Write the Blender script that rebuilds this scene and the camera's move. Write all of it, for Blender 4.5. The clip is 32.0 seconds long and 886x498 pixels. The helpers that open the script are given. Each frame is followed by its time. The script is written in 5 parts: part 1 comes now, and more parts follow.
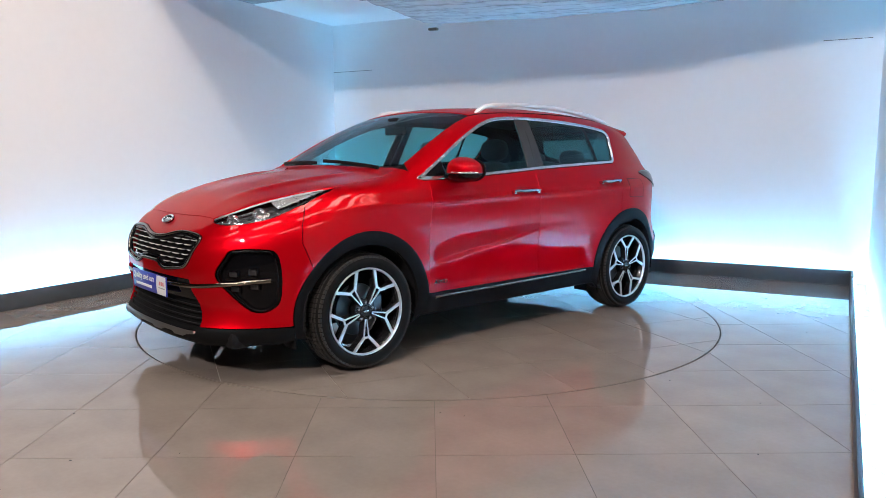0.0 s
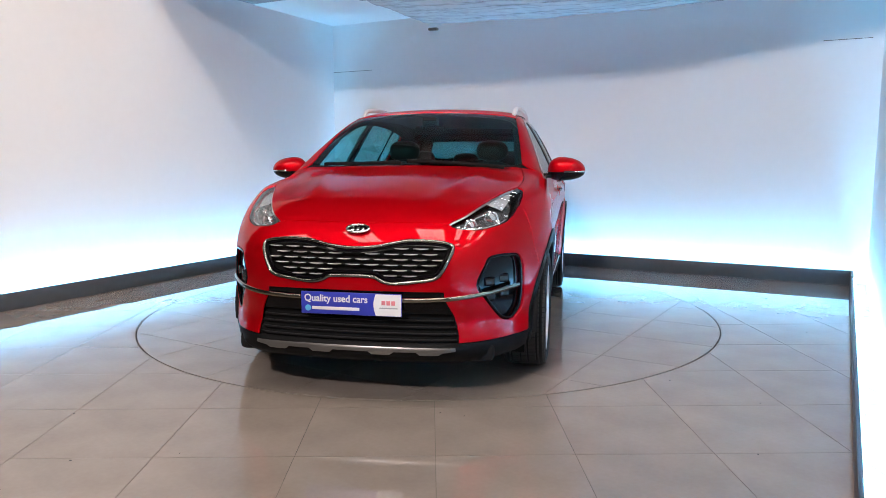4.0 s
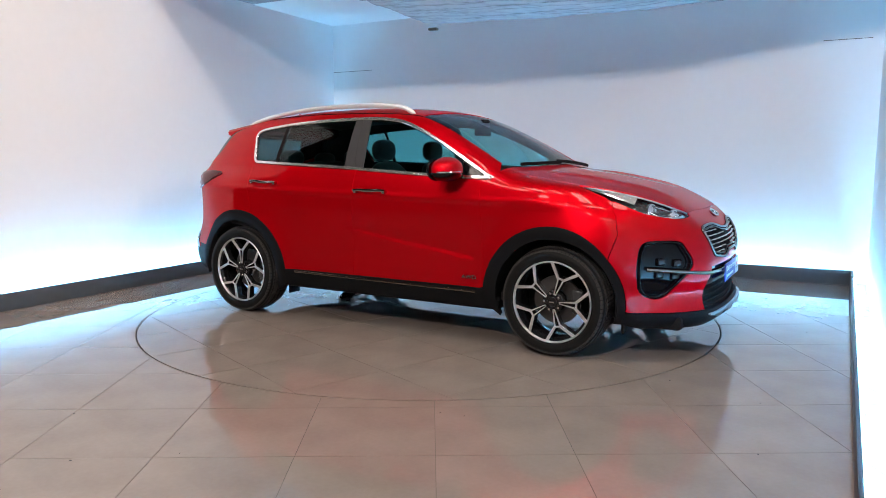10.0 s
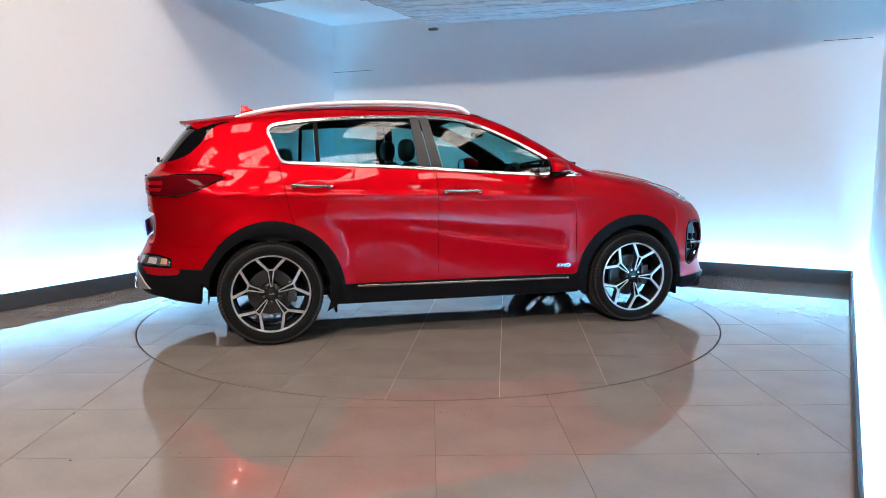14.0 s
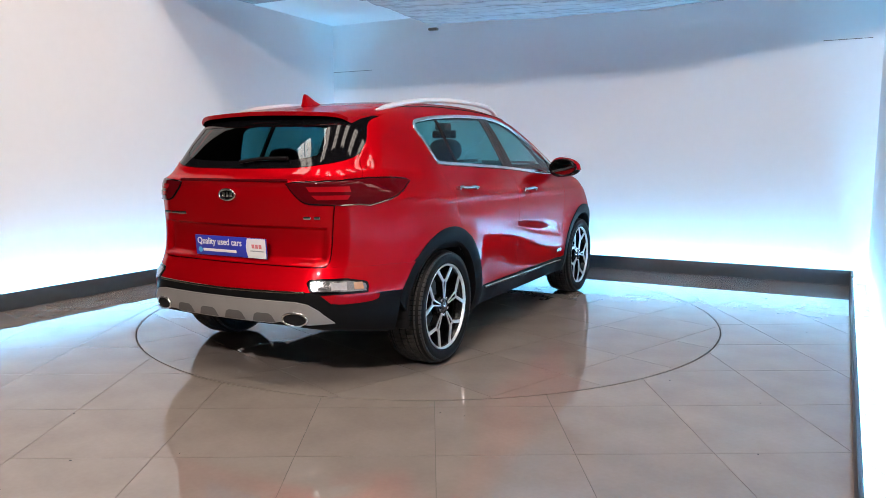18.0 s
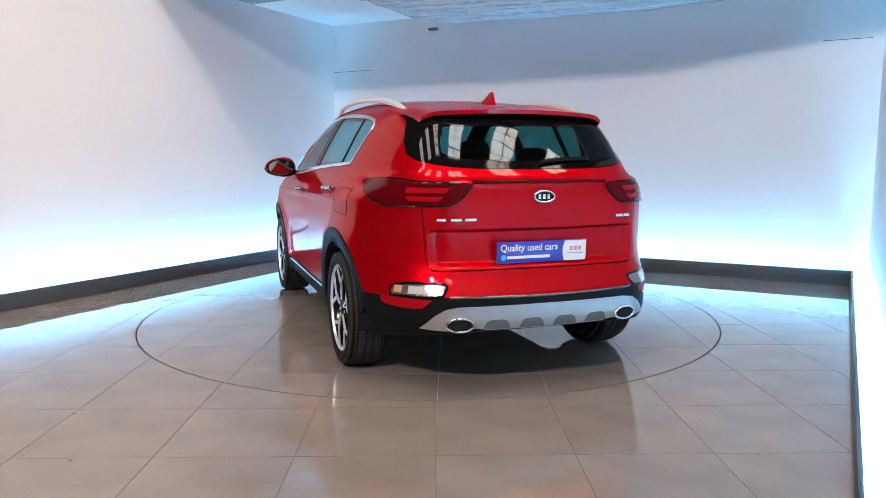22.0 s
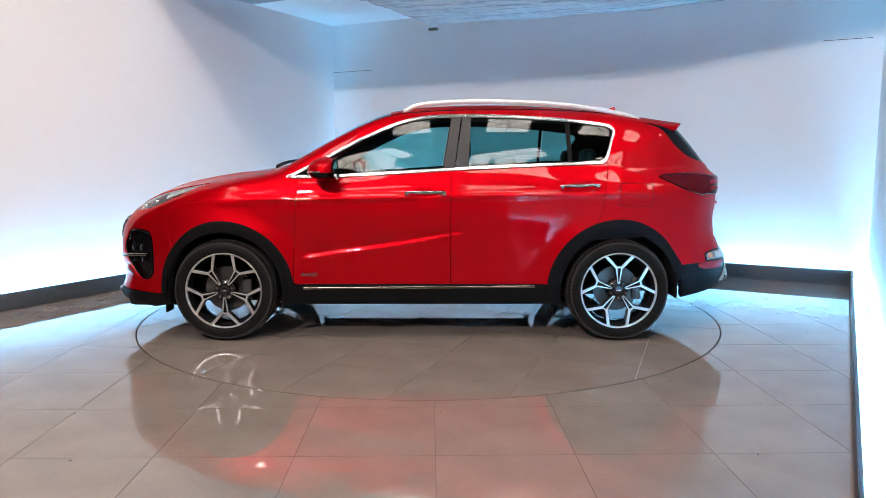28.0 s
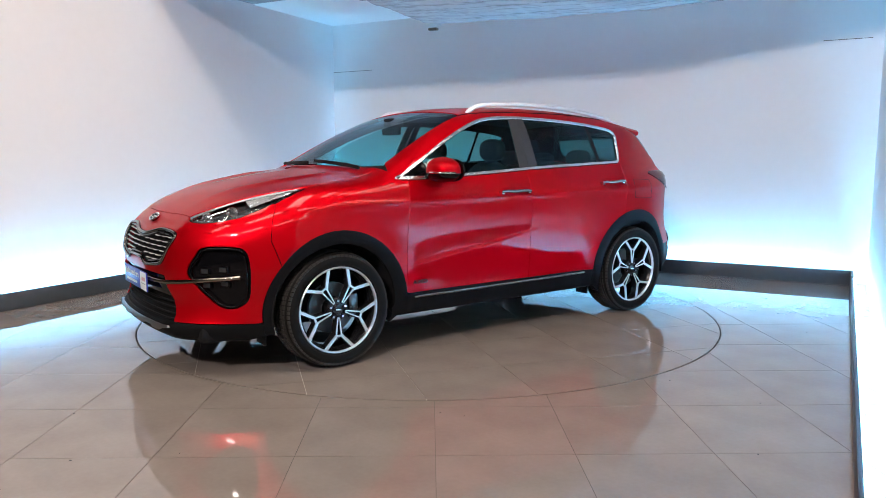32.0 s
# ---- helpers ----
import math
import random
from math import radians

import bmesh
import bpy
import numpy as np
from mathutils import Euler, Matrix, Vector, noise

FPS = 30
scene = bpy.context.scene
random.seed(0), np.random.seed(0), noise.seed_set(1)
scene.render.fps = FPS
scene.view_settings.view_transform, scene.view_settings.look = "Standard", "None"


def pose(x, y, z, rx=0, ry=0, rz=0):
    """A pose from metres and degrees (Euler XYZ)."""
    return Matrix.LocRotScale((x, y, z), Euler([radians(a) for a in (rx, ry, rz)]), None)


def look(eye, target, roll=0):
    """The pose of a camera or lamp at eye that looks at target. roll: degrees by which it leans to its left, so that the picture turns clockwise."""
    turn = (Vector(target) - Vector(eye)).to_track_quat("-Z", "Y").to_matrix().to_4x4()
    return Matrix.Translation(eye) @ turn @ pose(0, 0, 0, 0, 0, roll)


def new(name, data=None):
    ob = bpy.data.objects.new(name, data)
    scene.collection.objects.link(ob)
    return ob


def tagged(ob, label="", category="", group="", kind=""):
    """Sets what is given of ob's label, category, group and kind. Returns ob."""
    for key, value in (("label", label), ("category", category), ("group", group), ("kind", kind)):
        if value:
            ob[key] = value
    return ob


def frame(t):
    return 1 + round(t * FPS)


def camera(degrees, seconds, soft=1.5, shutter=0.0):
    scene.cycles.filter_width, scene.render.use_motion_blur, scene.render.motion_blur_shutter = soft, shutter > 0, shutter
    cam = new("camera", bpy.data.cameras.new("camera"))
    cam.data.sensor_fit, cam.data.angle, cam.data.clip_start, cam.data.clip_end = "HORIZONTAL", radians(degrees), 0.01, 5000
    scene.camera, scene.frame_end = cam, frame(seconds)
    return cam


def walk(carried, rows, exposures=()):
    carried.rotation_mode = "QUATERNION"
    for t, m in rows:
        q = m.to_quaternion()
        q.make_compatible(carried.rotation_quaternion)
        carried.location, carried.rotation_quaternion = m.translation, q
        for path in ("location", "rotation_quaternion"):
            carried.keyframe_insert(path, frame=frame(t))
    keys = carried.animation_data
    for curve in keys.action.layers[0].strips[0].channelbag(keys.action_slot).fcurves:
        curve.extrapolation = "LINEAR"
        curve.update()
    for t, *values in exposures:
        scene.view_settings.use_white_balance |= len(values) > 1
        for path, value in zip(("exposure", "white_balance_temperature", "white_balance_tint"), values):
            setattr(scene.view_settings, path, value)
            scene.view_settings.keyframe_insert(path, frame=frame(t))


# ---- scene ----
# camera: stands still on a tripod before the booth
CAM_AT = (0.0, -5.779, 1.2323)
cam = camera(63.5, 32.0, soft=0.8)
CAM_POSE = pose(*CAM_AT, 90 - 7.2, 0, -1.03)
walk(cam, [(0.0, CAM_POSE), (32.0, CAM_POSE)])

# ---- light ----
BOOTH = radians(-28.8)          # the booth stands turned against the tile grid
TURN = Matrix.Rotation(BOOTH, 4, "Z")


def booth(a, b, z):
    """World place of a point given along the back wall, into the booth, and up."""
    return TURN @ Vector((a, b, z))


world = bpy.data.worlds.new("world")
scene.world = world
world.use_nodes = True
world.node_tree.nodes["Background"].inputs["Color"].default_value = (0.75, 0.85, 1.0, 1)
world.node_tree.nodes["Background"].inputs["Strength"].default_value = 0.02
scene.view_settings.exposure = 0.26


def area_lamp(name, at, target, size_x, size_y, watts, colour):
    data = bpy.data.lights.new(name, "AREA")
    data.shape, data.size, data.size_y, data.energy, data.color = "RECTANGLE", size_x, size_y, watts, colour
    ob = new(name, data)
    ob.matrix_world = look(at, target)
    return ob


# Added unseen area lamps; placed from the wall shadows, tuned to light the car.
area_lamp("unseen_lamp_side", booth(6.6, -1.9, 5.02), booth(-1.5, -0.6, 0.8), 0.6, 0.4, 165, (1.0, 0.86, 0.85))
area_lamp("unseen_lamp_front", booth(1.6, -9.0, 5.5), booth(1.2, 0.8, 0.8), 0.6, 0.4, 400, (1.0, 0.87, 0.83))


# ---- materials ----
def nodes_of(name):
    m = bpy.data.materials.new(name)
    m.use_nodes = True
    t = m.node_tree
    return m, t, t.nodes["Principled BSDF"]


def plain(name, colour, rough=0.5, metal=0.0, grain=0.06, scale=40.0, bump=0.0, coat=0.0, spec=0.5):
    """A plain material whose colour and gloss vary a little at two scales."""
    m, t, p = nodes_of(name)
    tc = t.nodes.new("ShaderNodeTexCoord")
    n1 = t.nodes.new("ShaderNodeTexNoise")
    n1.inputs["Scale"].default_value, n1.inputs["Detail"].default_value = scale, 4
    n2 = t.nodes.new("ShaderNodeTexNoise")
    n2.inputs["Scale"].default_value = scale * 0.09
    t.links.new(tc.outputs["Object"], n1.inputs["Vector"])
    t.links.new(tc.outputs["Object"], n2.inputs["Vector"])
    add = t.nodes.new("ShaderNodeMath")
    add.operation = "ADD"
    t.links.new(n1.outputs["Fac"], add.inputs[0])
    t.links.new(n2.outputs["Fac"], add.inputs[1])
    mr = t.nodes.new("ShaderNodeMapRange")
    mr.inputs["From Min"].default_value, mr.inputs["From Max"].default_value = 0.6, 1.4
    mr.inputs["To Min"].default_value, mr.inputs["To Max"].default_value = 1 - grain, 1 + grain
    t.links.new(add.outputs[0], mr.inputs["Value"])
    mix = t.nodes.new("ShaderNodeVectorMath")
    mix.operation = "SCALE"
    mix.inputs[0].default_value = colour
    t.links.new(mr.outputs[0], mix.inputs["Scale"])
    t.links.new(mix.outputs[0], p.inputs["Base Color"])
    mr2 = t.nodes.new("ShaderNodeMapRange")
    mr2.inputs["From Min"].default_value, mr2.inputs["From Max"].default_value = 0.6, 1.4
    mr2.inputs["To Min"].default_value, mr2.inputs["To Max"].default_value = max(rough - grain * 0.5, 0.01), min(rough + grain * 0.5, 1)
    t.links.new(add.outputs[0], mr2.inputs["Value"])
    t.links.new(mr2.outputs[0], p.inputs["Roughness"])
    p.inputs["Metallic"].default_value = metal
    p.inputs["Coat Weight"].default_value = coat
    p.inputs["Coat Roughness"].default_value = 0.03
    p.inputs["Specular IOR Level"].default_value = spec
    if bump:
        b = t.nodes.new("ShaderNodeBump")
        b.inputs["Strength"].default_value, b.inputs["Distance"].default_value = bump, 0.002
        t.links.new(n1.outputs["Fac"], b.inputs["Height"])
        t.links.new(b.outputs[0], p.inputs["Normal"])
    return m


def glow(name, colour, strength):
    m, t, p = nodes_of(name)
    p.inputs["Base Color"].default_value = (*colour, 1)
    p.inputs["Emission Color"].default_value = (*colour, 1)
    p.inputs["Emission Strength"].default_value = strength
    return m


def glass(name, tint, rough=0.0, opacity=0.0):
    """Thin tinted glass: clear through the pane, mirror-like at a slant."""
    m, t, p = nodes_of(name)
    t.nodes.remove(p)
    out = t.nodes["Material Output"]
    tr = t.nodes.new("ShaderNodeBsdfTransparent")
    tr.inputs["Color"].default_value = (*tint, 1)
    gl = t.nodes.new("ShaderNodeBsdfGlossy")
    gl.inputs["Roughness"].default_value = rough
    lw = t.nodes.new("ShaderNodeLayerWeight")
    lw.inputs["Blend"].default_value = 0.5
    pw = t.nodes.new("ShaderNodeMath")
    pw.operation, pw.inputs[1].default_value = "POWER", 4.0
    t.links.new(lw.outputs["Facing"], pw.inputs[0])
    fr = t.nodes.new("ShaderNodeMath")
    fr.operation, fr.use_clamp = "MULTIPLY_ADD", True
    fr.inputs[1].default_value, fr.inputs[2].default_value = 0.80, 0.035
    t.links.new(pw.outputs[0], fr.inputs[0])
    mx = t.nodes.new("ShaderNodeMixShader")
    t.links.new(fr.outputs[0], mx.inputs[0])
    t.links.new(tr.outputs[0], mx.inputs[1])
    t.links.new(gl.outputs[0], mx.inputs[2])
    t.links.new(mx.outputs[0], out.inputs["Surface"])
    return m


def car_paint():
    """Deep red metallic lacquer with fine flake under a clear coat."""
    m, t, p = nodes_of("red_lacquer")
    tc = t.nodes.new("ShaderNodeTexCoord")
    n = t.nodes.new("ShaderNodeTexNoise")
    n.inputs["Scale"].default_value, n.inputs["Detail"].default_value = 900, 2
    t.links.new(tc.outputs["Object"], n.inputs["Vector"])
    cr = t.nodes.new("ShaderNodeValToRGB")
    cr.color_ramp.elements[0].position, cr.color_ramp.elements[0].color = 0.35, (0.47, 0.0009, 0.0055, 1)
    cr.color_ramp.elements[1].position, cr.color_ramp.elements[1].color = 0.70, (0.585, 0.0016, 0.0082, 1)
    t.links.new(n.outputs["Fac"], cr.inputs["Fac"])
    t.links.new(cr.outputs["Color"], p.inputs["Base Color"])
    p.inputs["Metallic"].default_value = 0.64
    p.inputs["Roughness"].default_value = 0.42
    p.inputs["Specular IOR Level"].default_value = 0.0
    p.inputs["Specular Tint"].default_value = (0.62, 0.03, 0.05, 1)
    p.inputs["Coat Weight"].default_value = 0.66
    p.inputs["Coat Roughness"].default_value = 0.008
    p.inputs["Coat IOR"].default_value = 1.40
    return m


PAINT = car_paint()
BLACK = plain("black_plastic", (0.006, 0.0062, 0.0068), 0.55, grain=0.12, scale=120, bump=0.15, spec=0.09)
GLOSS_BLACK = plain("gloss_black", (0.004, 0.004, 0.005), 0.05, grain=0.03, spec=0.20)
DARK = plain("dark_underbody", (0.008, 0.008, 0.009), 0.8, spec=0.2)
CHROME = plain("chrome", (0.82, 0.82, 0.84), 0.07, 1.0, grain=0.03)
SATIN = plain("satin_silver", (0.55, 0.55, 0.56), 0.32, 1.0, grain=0.05, scale=200)
SKID = plain("silver_paint", (0.34, 0.33, 0.315), 0.40, 0.45, grain=0.06, scale=150)
RUBBER = plain("tyre_rubber", (0.007, 0.0068, 0.0065), 0.62, grain=0.2, scale=60, bump=0.3, spec=0.14)
GLASS = glass("tinted_glass", (0.36, 0.71, 0.72))
WALL = plain("white_wall_paint", (0.86, 0.86, 0.86), 0.55, grain=0.015, scale=14, bump=0.05)
SKIRT = plain("dark_grey_skirting", (0.055, 0.065, 0.075), 0.45, grain=0.12, scale=18)
LED = glow("led_blue_white", (0.18, 0.58, 1.0), 192.0)
SEAT = plain("black_seat_leather", (0.020, 0.020, 0.021), 0.5, grain=0.2, scale=80, bump=0.2)


# ---- mesh helpers ----
def mesh_of(name, verts, faces, material, smooth=False, normals=None):
    me = bpy.data.meshes.new(name)
    me.from_pydata([tuple(v) for v in verts], [], [tuple(f) for f in faces])
    me.materials.append(material)
    if smooth:
        me.polygons.foreach_set("use_smooth", [True] * len(me.polygons))
    if normals is not None:
        me.normals_split_custom_set_from_vertices([tuple(n) for n in normals])
    me.update()
    return me


def part(name, data, material=None, parent=None, label=""):
    """Links a bmesh or mesh as one mesh object under a thing or a part."""
    if isinstance(data, bmesh.types.BMesh):
        me = bpy.data.meshes.new(name)
        data.to_mesh(me)
        data.free()
        if material:
            me.materials.append(material)
    else:
        me = data
    ob = new(name, me)
    ob.parent = parent
    if label:
        tagged(ob, label)
    return ob


def soften(bm, angle=40):
    for f in bm.faces:
        f.smooth = True
    for e in bm.edges:
        if len(e.link_faces) == 2 and e.calc_face_angle(0) > radians(angle):
            e.smooth = False
    return bm


def box(x0, x1, y0, y1, z0, z1, bevel=0.0, segments=2, m=None):
    bm = bmesh.new()
    bmesh.ops.create_cube(bm, size=1.0, matrix=Matrix.Translation(((x0 + x1) / 2, (y0 + y1) / 2, (z0 + z1) / 2)) @ Matrix.Diagonal((x1 - x0, y1 - y0, z1 - z0, 1)))
    if bevel:
        bmesh.ops.bevel(bm, geom=bm.edges[:], offset=bevel, segments=segments, affect="EDGES", profile=0.5)
    if m is not None:
        bmesh.ops.transform(bm, matrix=m, verts=bm.verts)
    return soften(bm)


def tube(points, radius, sides=8, closed=False, flat=1.0, taper=None):
    """A round or flattened bar along a line of points."""
    bm = bmesh.new()
    P = [Vector(p) for p in points]
    n = len(P)
    rings = []
    for i in range(n):
        a, b = P[(i - 1) % n if closed else max(i - 1, 0)], P[(i + 1) % n if closed else min(i + 1, n - 1)]
        d = (b - a).normalized()
        up = Vector((0, 0, 1)) if abs(d.z) < 0.9 else Vector((1, 0, 0))
        s = d.cross(up).normalized()
        u = s.cross(d).normalized()
        r = radius * (taper[i] if taper else 1)
        rings.append([bm.verts.new(P[i] + s * math.cos(2 * math.pi * k / sides) * r + u * math.sin(2 * math.pi * k / sides) * r * flat) for k in range(sides)])
    for i in range(n if closed else n - 1):
        for k in range(sides):
            bm.faces.new((rings[i][k], rings[i][(k + 1) % sides], rings[(i + 1) % n][(k + 1) % sides], rings[(i + 1) % n][k]))
    if not closed:
        bm.faces.new(rings[0][::-1])
        bm.faces.new(rings[-1])
    bmesh.ops.recalc_face_normals(bm, faces=bm.faces[:])
    return soften(bm, 50)


def lathe(profile, segments=64, axis="Y"):
    """A body of revolution about the y axis from (radius, along) pairs, open at both ends."""
    bm = bmesh.new()
    rings = []
    for k in range(segments):
        c, s = math.cos(2 * math.pi * k / segments), math.sin(2 * math.pi * k / segments)
        rings.append([bm.verts.new((r * c, a, r * s)) for r, a in profile])
    for k in range(segments):
        p, q = rings[k], rings[(k + 1) % segments]
        for i in range(len(profile) - 1):
            bm.faces.new((p[i], p[i + 1], q[i + 1], q[i]))
    bmesh.ops.remove_doubles(bm, verts=bm.verts[:], dist=1e-6)
    bmesh.ops.recalc_face_normals(bm, faces=bm.faces[:])
    return soften(bm, 35)
# ---- the booth ----
A0, A1, B1, HIGH = -3.02, 3.0, 2.9, 3.0     # faces of the light trough at both sides and the back; wall height
GAP = 0.14                                  # from the trough's face to the wall
FRONT, FRONT_LEFT = -3.9, -1.9              # where the side walls end
TILE = 0.5875
R_DISC = 2.23


def booth_box(a0, a1, b0, b1, z0, z1, bevel=0.0):
    return box(a0, a1, b0, b1, z0, z1, bevel, m=TURN)


def structure(name, bm, material, label):
    return tagged(part(name, bm, material), label, "wall" if "wall" in name else name.split("_")[0], kind="structure")


structure("wall_left", booth_box(A0 - GAP - 0.12, A0 - GAP, FRONT_LEFT, B1 + GAP + 0.12, -0.02, HIGH + 1.2), WALL, "plain white painted booth wall lit from a floor trough")
structure("wall_back", booth_box(A0 - GAP, A1 + GAP + 0.1, B1 + GAP, B1 + GAP + 0.12, -0.02, HIGH + 1.2), WALL, "plain white painted booth wall lit from a floor trough")
SKEW = Matrix.Translation((3.09, 2.9, 0)) @ Matrix.Rotation(radians(-1.5), 4, "Z") @ Matrix.Translation((-3.0, -2.9, 0))
structure("wall_right", box(A1 + GAP, A1 + GAP + 0.12, FRONT, B1 + GAP + 0.12, -0.02, HIGH, m=TURN @ SKEW), WALL, "plain white painted booth wall lit from a floor trough")
# Unseen sheet added ahead of the ceiling; its edge shapes the wall shadows.
SHADE_SHEET_B = 1.5
structure("ceiling", booth_box(A0 - GAP, A1 + GAP + 0.1, SHADE_SHEET_B, B1 + GAP, HIGH, HIGH + 0.1), WALL, "white ceiling over the back of the booth")


def shade_sheet_lift(a):
    """How far the added sheet's front edge rises above the ceiling's height towards the open side, fitted to the wall
    shadow.
    """
    u = max(a - 1.0, 0.0)
    return 0.072 * u * u / (0.45 + u) * 2.1


def shade_sheet():
    bm = bmesh.new()
    n = 40
    rows = []
    for i in range(n + 1):
        a = A0 - GAP + (A1 + GAP + 0.1 - A0 + GAP) * i / n
        rise = shade_sheet_lift(a)
        rows.append([bm.verts.new(booth(a, b, z)) for b, z in ((-0.06, HIGH + rise), (SHADE_SHEET_B - 0.002, HIGH + 0.004), (SHADE_SHEET_B - 0.002, HIGH + 0.096), (-0.06, HIGH + 0.08 + rise))])
    for p, q in zip(rows, rows[1:]):
        for k in range(4):
            bm.faces.new((p[k], p[(k + 1) % 4], q[(k + 1) % 4], q[k]))
    bm.faces.new(rows[0][::-1])
    bm.faces.new(rows[-1])
    bmesh.ops.recalc_face_normals(bm, faces=bm.faces[:])
    return soften(bm, 40)


structure("ceiling_canopy", shade_sheet(), plain("grey_shade_sheet", (0.34, 0.34, 0.35), 0.85, grain=0.15, scale=12), "added unseen grey sheet that casts the shadow edge on the booth walls")


def trough(name, a0, a1, b0, b1):
    return structure(name, booth_box(a0, a1, b0, b1, 0, 0.145, 0.003), SKIRT, "dark grey skirting board hiding a light strip")


trough("baseboard_left", A0 - 0.02, A0, FRONT_LEFT, B1)
trough("baseboard_back", A0 - 0.02, A1 + 0.11, B1, B1 + 0.02)
structure("baseboard_right", box(A1, A1 + 0.02, FRONT, B1, 0, 0.145, 0.003, m=TURN @ SKEW), SKIRT, "dark grey skirting board hiding a light strip")


def strip(a0, a1, b0, b1, m=TURN):
    ob = part("led_strip", box(a0, a1, b0, b1, 0.06, 0.075, m=m), LED)
    return tagged(ob, "glowing blue-white light strip behind the skirting board", "light strip", group="light strips of the booth")


strip(A0 - 0.040, A0 - 0.024, FRONT_LEFT + 0.05, B1)
strip(A0 - 0.024, A1 + 0.024, B1 + 0.024, B1 + 0.040)
strip(A1 + 0.024, A1 + 0.040, FRONT + 0.05, B1, TURN @ SKEW)


def floor_material(name, seed):
    """Polished grey-beige porcelain; each tile differs a little."""
    m, t, p = nodes_of(name)
    tc = t.nodes.new("ShaderNodeTexCoord")
    info = t.nodes.new("ShaderNodeObjectInfo")
    n = t.nodes.new("ShaderNodeTexNoise")
    n.inputs["Scale"].default_value, n.inputs["Detail"].default_value = 3.0 + seed, 6
    t.links.new(tc.outputs["Object"], n.inputs["Vector"])
    f = t.nodes.new("ShaderNodeTexNoise")
    f.inputs["Scale"].default_value, f.inputs["Detail"].default_value = 45, 2
    t.links.new(tc.outputs["Object"], f.inputs["Vector"])
    s = t.nodes.new("ShaderNodeMath")
    s.operation = "MULTIPLY_ADD"
    s.inputs[1].default_value, s.inputs[2].default_value = 0.10, 0.0
    t.links.new(info.outputs["Random"], s.inputs[0])
    a = t.nodes.new("ShaderNodeMath")
    a.operation = "ADD"
    t.links.new(n.outputs["Fac"], a.inputs[0])
    t.links.new(s.outputs[0], a.inputs[1])
    b = t.nodes.new("ShaderNodeMath")
    b.operation = "MULTIPLY_ADD"
    b.inputs[1].default_value = 0.25
    t.links.new(f.outputs["Fac"], b.inputs[0])
    t.links.new(a.outputs[0], b.inputs[2])
    cr = t.nodes.new("ShaderNodeValToRGB")
    cr.color_ramp.elements[0].position, cr.color_ramp.elements[0].color = 0.35, (0.200, 0.171, 0.148, 1)
    cr.color_ramp.elements[1].position, cr.color_ramp.elements[1].color = 0.95, (0.268, 0.231, 0.202, 1)
    t.links.new(b.outputs[0], cr.inputs["Fac"])
    t.links.new(cr.outputs["Color"], p.inputs["Base Color"])
    p.inputs["Roughness"].default_value = 0.018
    p.inputs["IOR"].default_value = 1.62
    return m


TILE_MAT = floor_material("polished_tile", 0)
GROUT = plain("grout", (0.10, 0.085, 0.07), 0.8, grain=0.2)
DISC_GROUT = plain("pale_grout", (0.34, 0.30, 0.25), 0.6, grain=0.2)
SEAM = plain("dark_seam", (0.012, 0.010, 0.009), 0.7)


def slab(name, ring_pts, z0, z1, material):
    bm = bmesh.new()
    top = bm.faces.new([bm.verts.new((x, y, z1)) for x, y in ring_pts])
    r = bmesh.ops.extrude_face_region(bm, geom=[top])
    bmesh.ops.translate(bm, verts=[v for v in r["geom"] if isinstance(v, bmesh.types.BMVert)], vec=(0, 0, z0 - z1))
    bmesh.ops.recalc_face_normals(bm, faces=bm.faces[:])
    return bm


# grout bed under everything: a sheet far larger than the booth, with a round pit for the turntable
def pierced_sheet(half, radius, z, n=96):
    bm = bmesh.new()
    inner = [bm.verts.new((radius * math.cos(2 * math.pi * k / n), radius * math.sin(2 * math.pi * k / n), z)) for k in range(n)]
    outer = []
    for k in range(n):
        c, s = math.cos(2 * math.pi * k / n), math.sin(2 * math.pi * k / n)
        f = half / max(abs(c), abs(s))
        outer.append(bm.verts.new((c * f, s * f, z)))
    low = [bm.verts.new((v.co.x, v.co.y, z - 0.08)) for v in inner]
    for k in range(n):
        j = (k + 1) % n
        bm.faces.new((inner[k], outer[k], outer[j], inner[j]))
        bm.faces.new((low[k], inner[k], inner[j], low[j]))
    bm.faces.new(low)
    bmesh.ops.recalc_face_normals(bm, faces=bm.faces[:])
    return bm


floor = structure("floor", pierced_sheet(16, R_DISC, -0.0025), GROUT, "floor bed with beige grout between large polished tiles")
part("pit", slab("pit", [(R_DISC * math.cos(k * math.pi / 48), R_DISC * math.sin(k * math.pi / 48)) for k in range(96)], -0.08, -0.06, SEAM), SEAM, floor)


